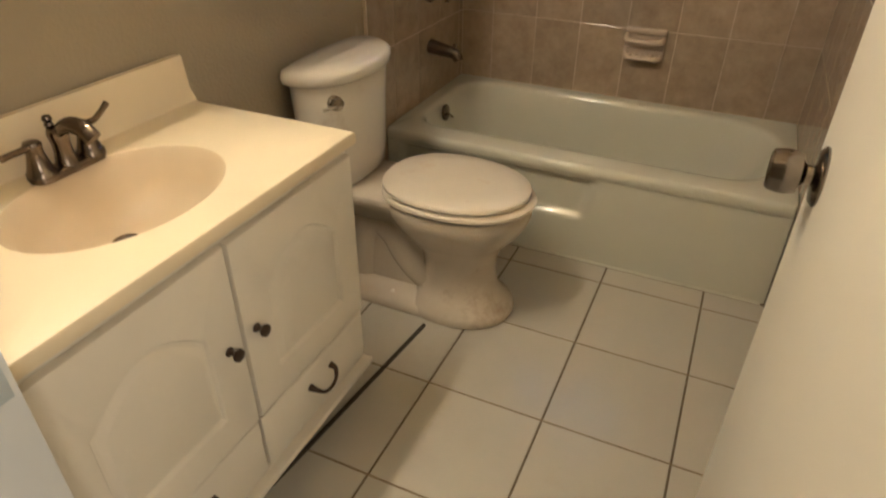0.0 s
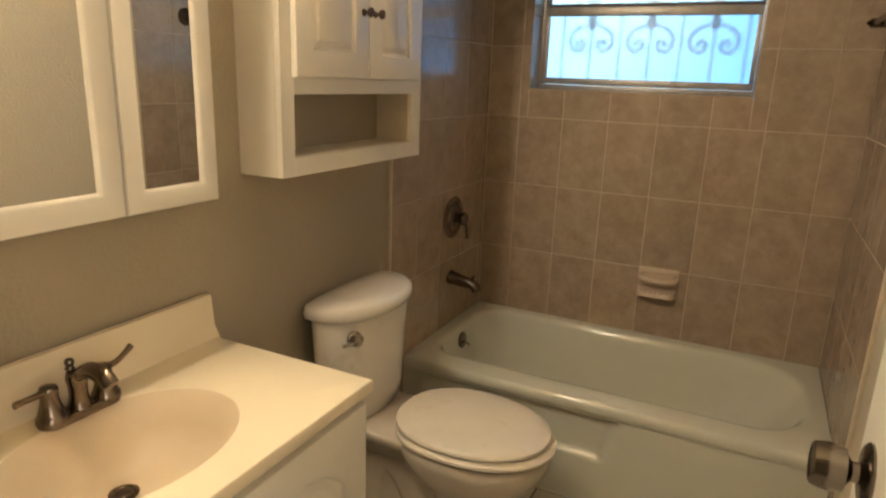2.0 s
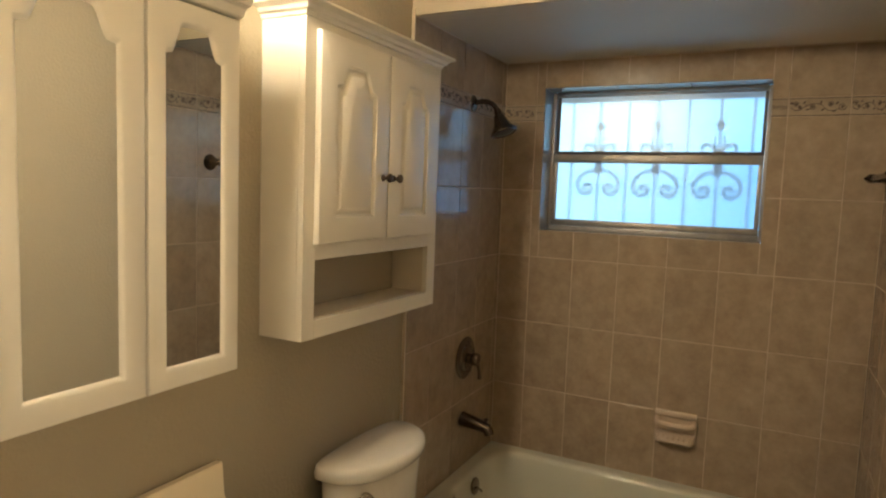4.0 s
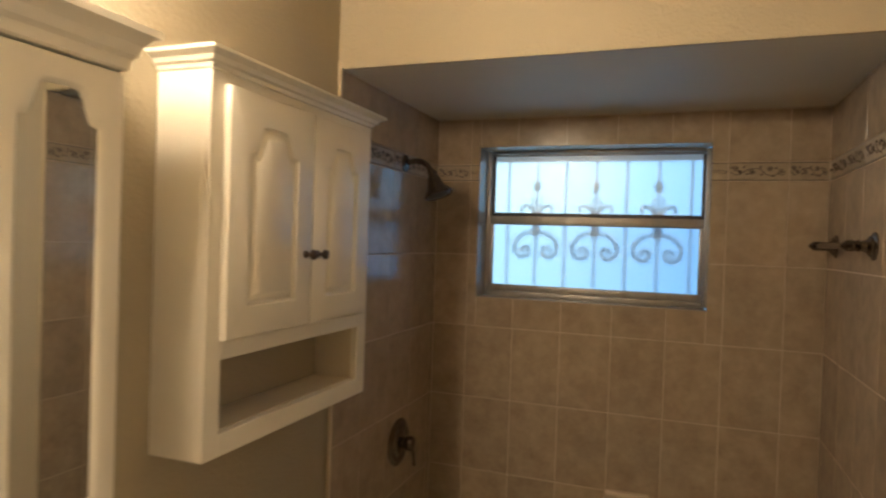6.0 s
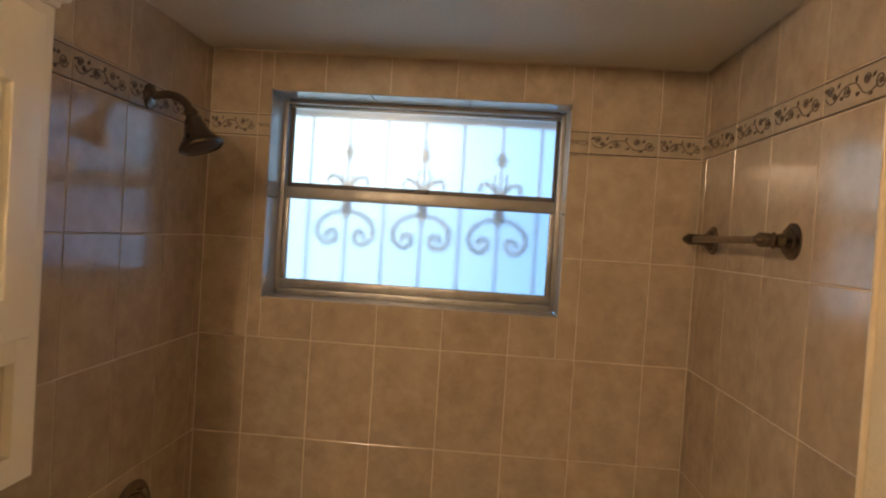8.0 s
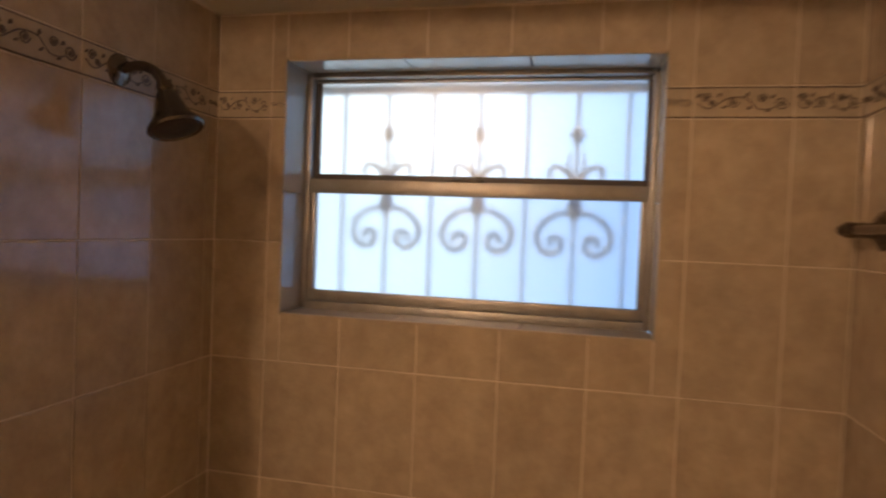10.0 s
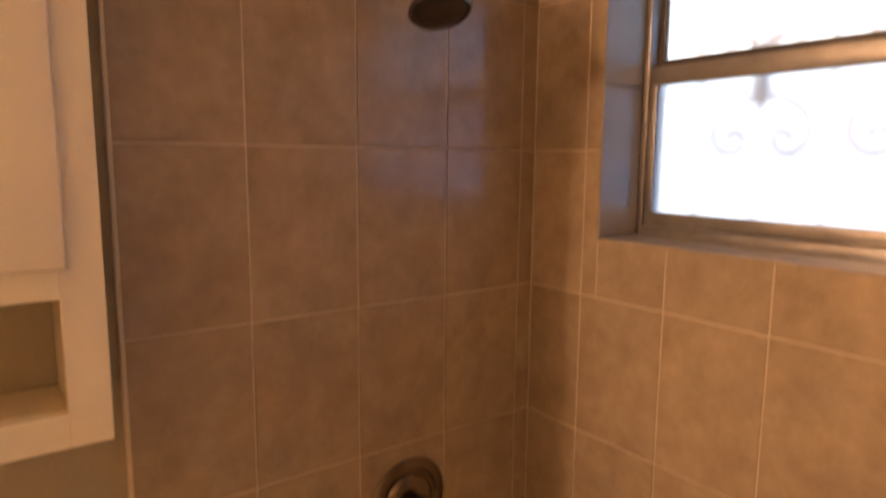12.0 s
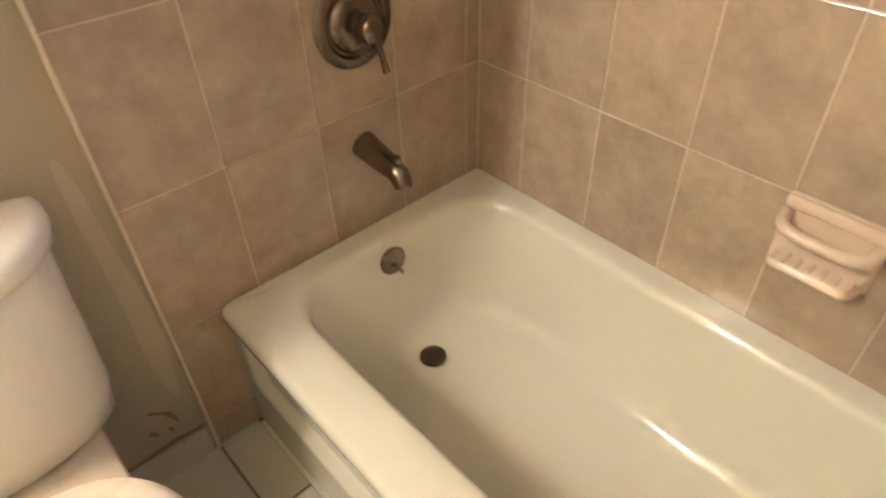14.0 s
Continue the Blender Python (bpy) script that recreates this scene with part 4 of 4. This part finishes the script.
def build_faucet():
    f = thing("basin_faucet", "aged bronze two-handle faucet on the vanity top", "faucet", (0.078, -2.083, 0.820))
    part("base_plate", loft([rrect(-0.028, 0.028, -0.083, 0.083, 0.026, 0.0), rrect(-0.028, 0.028, -0.083, 0.083, 0.026, 0.006), rrect(-0.024, 0.024, -0.078, 0.078, 0.022, 0.013),
                             rrect(-0.018, 0.018, -0.07, 0.07, 0.016, 0.016)]), "bronze", f)
    for s in (-1, 1):
        part("handle_base", lathe([(0.029, 0.008), (0.0285, 0.020), (0.025, 0.024), (0.020, 0.042), (0.0165, 0.058), (0.0165, 0.068), (0.018, 0.076), (0.015, 0.082), (0.004, 0.084)], (0, s * 0.058, 0), (0, 0, 1), 26), "bronze", f)
        part("lever", tube([(0.0, s * 0.060, 0.074), (0.004, s * 0.085, 0.078 if s > 0 else 0.074), (0.004, s * 0.108, 0.090 if s > 0 else 0.074), (0.004, s * 0.124, 0.101 if s > 0 else 0.073)],
                           [0.011, 0.009, 0.0085, 0.010], 12, flat=0.7), "bronze", f)
    part("spout_column", lathe([(0.026, 0.010), (0.022, 0.018), (0.018, 0.040), (0.018, 0.060), (0.021, 0.078), (0.018, 0.090), (0.006, 0.094)], (0, 0, 0), (0, 0, 1), 26), "bronze", f)
    part("spout", tube([(-0.004, 0, 0.074), (0.020, 0, 0.094), (0.052, 0, 0.105), (0.084, 0, 0.100), (0.104, 0, 0.084)], [0.016, 0.0165, 0.017, 0.018, 0.018], 18, flat=0.62), "bronze", f)
    part("lift_rod", lathe([(0.003, 0.0), (0.003, 0.085), (0.004, 0.090), (0.010, 0.096), (0.007, 0.103), (0.010, 0.109), (0.008, 0.116), (0.002, 0.118)], (-0.018, 0, -0.004), (0, 0, 1), 16), "bronze", f)
    f.scale = (0.91, 0.91, 0.91)


build_faucet()


# ---- mirror cabinet ----
def crown(parent, d, hw, z, material="white", front=0.040, h=0.075, label=""):
    rings = []
    for o, zz in ((0.0, 0), (0.004, 0.05 * h), (0.006, 0.27 * h), (0.014, 0.37 * h), (0.018, 0.6 * h), (0.030, 0.77 * h), (front, 0.83 * h), (front, h)):
        rings.append([Vector(p) for p in ((0.0, -hw - o, z + zz), (d + o, -hw - o, z + zz), (d + o, hw + o, z + zz), (0.0, hw + o, z + zz))])
    return part("crown", loft(rings), material, parent, label, smooth=20)


def build_mirror_cabinet():
    y0, y1, z0_, z1_ = -2.463, -1.755, 1.173, 1.905
    c = thing("mirror_cabinet", "white triple-door medicine cabinet with arched mirrors", "medicine cabinet", (-0.007, (y0 + y1) / 2, 0))
    hw, D = (y1 - y0) / 2, 0.105
    part("body", box(0, D, -hw, hw, z0_, z1_, 0.0015), "white", c)
    for a, b in ((y1 - 0.2185, y1), (y1 - 0.486, y1 - 0.2235), (y0, y1 - 0.490)):
        w = b - a
        panel_leaf("mirror_door", w, z1_ - z0_ - 0.006, 0.018, 0.055, 0.034 if w < 0.25 else 0.041, c, (D + 0.0205, (a + b) / 2 - (y0 + y1) / 2, (z0_ + z1_) / 2), glass_mat="mirror")
    # dark strips put in for the shade inside the narrow door gaps
    for y in (y1 - 0.221, y1 - 0.488):
        part("seam", box(D + 0.0002, D + 0.012, y - 0.0018 - (y0 + y1) / 2, y + 0.0018 - (y0 + y1) / 2, z0_ + 0.004, z1_ - 0.004), "gap", c, "dark strip for the shade between the mirror doors", smooth=0)
    crown(c, D + 0.022, hw, z1_ + 0.001, front=0.038, h=0.072)


build_mirror_cabinet()


def build_vanity_light():
    L = thing("vanity_light", "bar lamp with three warm glowing globes above the mirror cabinet", "wall lamp", (-0.0065, -2.12, 2.205))
    part("back_bar", box(0, 0.045, -0.31, 0.31, -0.05, 0.05, 0.006), "chrome", L)
    for i in range(3):
        y = -0.20 + 0.20 * i
        part("socket", lathe([(0.026, 0.0), (0.026, 0.012), (0.012, 0.018), (0.012, 0.046), (0.022, 0.050), (0.022, 0.072), (0.016, 0.082)], (0.045, y, 0), (1, 0, 0), 18), "chrome", L)
        part("globe", lathe([(0.014, 0.026)] + [(0.042 * math.sin(a), 0.075 - 0.042 * math.cos(a)) for a in (0.45 + q * 0.26 for q in range(10))] + [(0.006, 0.1165)],
                            (0.096, y, 0), (1, 0, 0), 20), "bulb", L, "glowing warm globe bulb")


build_vanity_light()

# added warm fill from the hall side, aimed at the vanity front; no window there
hall = bpy.data.lights.new("hall fill light", "AREA")
hall.shape, hall.size, hall.size_y = "RECTANGLE", 0.9, 1.2
hall.energy, hall.color = HALL, (1.0, 0.82, 0.61)
hall_light = new("hall_fill_light", hall)
hall_light.matrix_basis = look((2.46, -3.35, 1.45), (0.45, -2.2, 0.9))


# ---- cabinet over the toilet ----
def build_wall_cabinet():
    y0, y1, z0_, z1_ = -1.560, -0.886, 1.196, 1.964
    c = thing("wall_cabinet", "white wall cabinet with arched doors and open shelf above the toilet", "wall cabinet", (-0.007, (y0 + y1) / 2, 0))
    hw, D = (y1 - y0) / 2, 0.134
    for nm, a, b, p, q, lo, hi in (("side_panel", 0, D - 0.018, -hw, -hw + 0.014, z0_, z1_), ("side_panel", 0, D - 0.018, hw - 0.014, hw, z0_, z1_),
                                   ("shelf", 0, D - 0.018, -hw + 0.014, hw - 0.014, z0_ + 0.002, z0_ + 0.046), ("shelf", 0, D - 0.018, -hw + 0.014, hw - 0.014, 1.410, 1.425),
                                   ("top_panel", 0, D - 0.018, -hw + 0.014, hw - 0.014, z1_ - 0.014, z1_), ("back_panel", 0, 0.006, -hw + 0.014, hw - 0.014, 1.425, z1_ - 0.014),
                                   ("stile", D - 0.018, D, -hw, -hw + 0.047, z0_, z1_), ("stile", D - 0.018, D, hw - 0.051, hw, z0_, z1_),
                                   ("rail", D - 0.018, D, -hw + 0.047, hw - 0.051, z0_, z0_ + 0.046), ("rail", D - 0.018, D, -hw + 0.047, hw - 0.051, 1.392, 1.440),
                                   ("rail", D - 0.018, D, -hw + 0.047, hw - 0.051, z1_ - 0.03, z1_)):
        part(nm, box(a, b, p, q, lo, hi, 0.0008, seg=1), "white", c)
    # added tan sheets give the white shelf's inner side and floor their shade
    part("side_lining", box(0.0005, D - 0.0185, hw - 0.0505, hw - 0.0145, z0_ + 0.0465, 1.4095, 0.0005, seg=1), "paint_lifted", c, "tan sheet added for the shade on the open shelf side")
    part("shelf_lining", box(0.0065, D - 0.019, -hw + 0.015, hw - 0.051, z0_ + 0.0465, z0_ + 0.0480, 0.0004, seg=1), "paint_lifted", c, "tan sheet added for the shade on the open shelf floor")
    dh = 0.508
    for s, dw, yc in ((-1, 0.305, -1.3710), (1, 0.287, -1.0720)):
        d = panel_leaf("door", dw, dh, 0.017, 0.055, 0.064, c, (D + 0.0185, yc - (y0 + y1) / 2, 1.432 + dh / 2))
        knob(d, (0, -s * (dw / 2 - 0.026), 1.602 - 1.432 - dh / 2), 0.0125)
    crown(c, D, hw, z1_ + 0.0005, front=0.034, h=0.036)


build_wall_cabinet()


# ---- small things ----
def build_floor_strip():
    d = Vector((0.066, 0.64, 0)).normalized()
    s = thing("rubber_strip", "thin black rubber strip lying on the floor tiles", "floor strip", (0.452, -1.335, 0.0))
    n = Vector((d.y, -d.x, 0)) * 0.0075
    a, b = Vector((0, 0, 0)), -d * 0.92
    rings = []
    for p in (a, a - d * 0.004, b + d * 0.004, b):
        k = 0.6 if p in (a, b) else 1.0
        rings.append([p + n * k + Vector((0, 0, 0.0008)), p + n * 0.7 * k + Vector((0, 0, 0.0055)), p - n * 0.7 * k + Vector((0, 0, 0.0055)), p - n * k + Vector((0, 0, 0.0008))])
    part("strip", loft(rings), "rubber", s)


build_floor_strip()


def blob(name, spans, material, label):
    """Thin patches of another colour on the left wall: (y, z, half width, half height, lean)."""
    bm = bmesh.new()
    for y, z, w, h, lean in spans:
        ring = []
        for i in range(18):
            a = 2 * math.pi * i / 18
            r = 1 + 0.18 * math.sin(3 * a + y * 40) + 0.1 * math.sin(5 * a + z * 30)
            u, v = w * r * math.cos(a), h * r * math.sin(a)
            ring.append((u * math.cos(lean) - v * math.sin(lean) + y, u * math.sin(lean) + v * math.cos(lean) + z))
        loft([[Vector((-0.0080, p, q)) for p, q in ring], [Vector((-0.0068, p, q)) for p, q in ring]], bm=bm)
    return part(name, bm, material, wall_left, label)


# strip paler than the wall paint, along the tile edge
blob("paint_patch", [(-0.887, 0.50, 0.021, 0.30, 0.025)], "patch", "paler strip on the wall beside the tile")
blob("stain", [(-0.915, 0.175, 0.006, 0.026, 0.4), (-0.925, 0.135, 0.005, 0.010, 0.2), (-1.075, 0.118, 0.014, 0.006, 0.5), (-1.105, 0.128, 0.008, 0.020, -0.6),
               (-0.985, 0.092, 0.095, 0.0065, 0.03), (-0.90, 0.090, 0.04, 0.005, -0.02), (-0.940, 0.205, 0.004, 0.020, 0.9), (-0.960, 0.150, 0.006, 0.014, 0.5)], "stain", "brown caulk stains above the baseboard")


# ---- tiles, as pieces ----
LEFT_Y = (Y_EDGE, -0.651, -0.447, -0.244, -0.041, 0.0)
BACK_X = (0.0, 0.148, 0.348, 0.545, 0.743, 0.943, 1.140, 1.340, X_RIGHT)
scroll_mesh = vine_mesh()


def border_piece(parent, face, centre, w):
    ob = lay(parent, face, centre, w, 0.070, "border", "border_tile")
    if ob:
        s = new("scroll", scroll_mesh)
        s.parent = ob
        if w > 0.15:
            s.matrix_basis = Matrix.Diagonal((w / 0.206, 1, 1, 1))
        else:
            s.matrix_basis = Matrix.Diagonal((w / 0.206, min(1, w / 0.13), 1, 1))
        rail = part("rail", border_rails(w - 0.004), "scroll", ob)
    return ob


def wall_tiles(parent, face, us, at):
    for u0, u1 in zip(us, us[1:]):
        for v0, v1 in zip(Z_ROWS, Z_ROWS[1:]):
            c = at((u0 + u1) / 2, (v0 + v1) / 2)
            if abs(v0 - 1.898) < 1e-6:
                border_piece(parent, face, c, u1 - u0)
            else:
                lay(parent, face, c, u1 - u0, v1 - v0, "tile", tilt=0.08)


wall_tiles(wall_left, "x", LEFT_Y, lambda u, v: (0, u, v))
wall_tiles(wall_right, "-x", LEFT_Y, lambda u, v: (X_RIGHT, u, v))
for u0, u1 in zip(BACK_X, BACK_X[1:]):
    for v0, v1 in zip(Z_ROWS[2:], Z_ROWS[3:]):
        is_border = abs(v0 - 1.898) < 1e-6
        # cut round the window
        a, b, c, d = u0, u1, v0, v1
        pieces = []
        if b <= WIN[0] or a >= WIN[1] or d <= WIN[2] or c >= WIN[3]:
            pieces = [(a, b, c, d)]
        else:
            if a < WIN[0]:
                pieces.append((a, WIN[0], c, d))
            if b > WIN[1]:
                pieces.append((WIN[1], b, c, d))
            lo, hi = max(a, WIN[0]), min(b, WIN[1])
            if c < WIN[2]:
                pieces.append((lo, hi, c, WIN[2]))
            if d > WIN[3]:
                pieces.append((lo, hi, WIN[3], d))
        for p, q, r, s in pieces:
            if is_border:
                border_piece(wall_window, "-y", ((p + q) / 2, 0, (r + s) / 2), q - p)
            else:
                lay(wall_window, "-y", ((p + q) / 2, 0, (r + s) / 2), q - p, s - r, "tile", tilt=0.08)

# reveal tiles of the window
for z_a, z_b in ((WIN[2], 1.720), (1.720, WIN[3])):
    lay(wall_window, "x", (WIN[0], 0.0625, (z_a + z_b) / 2), 0.124, z_b - z_a, "reveal", t=0.011)
    lay(wall_window, "-x", (WIN[1], 0.0625, (z_a + z_b) / 2), 0.124, z_b - z_a, "reveal", t=0.011)
n = 3
for i in range(n):
    a, b = WIN[0] + (WIN[1] - WIN[0]) * i / n, WIN[0] + (WIN[1] - WIN[0]) * (i + 1) / n
    lay(wall_window, "z", ((a + b) / 2, 0.0625, WIN[2]), b - a, 0.124, "reveal", t=0.011)
    lay(wall_window, "-z", ((a + b) / 2, 0.0625, WIN[3]), b - a, 0.124, "reveal", t=0.011)

# floor tiles
FX = [0.578 + 0.346 * k for k in range(-2, 6)]
FY = [-0.850 - 0.356 * k for k in range(-1, 10)][::-1]
FX = [max(-0.008, x) for x in FX]
for u0, u1 in zip(FX, FX[1:]):
    for v0, v1 in zip(FY, FY[1:]):
        if v1 > -0.75:
            v1 = -0.745
        lay(floor, "z", ((u0 + u1) / 2, (v0 + v1) / 2, 0.0), u1 - u0, v1 - v0, "floor", gap=0.006, t=0.003)
for y in FY[1:-1]:
    part("cross_grout", box(-0.008, X_RIGHT, y - 0.0045, y + 0.0045, -0.0035, -0.0016), "fgrout_worn", floor, "worn brown grout line", smooth=0)
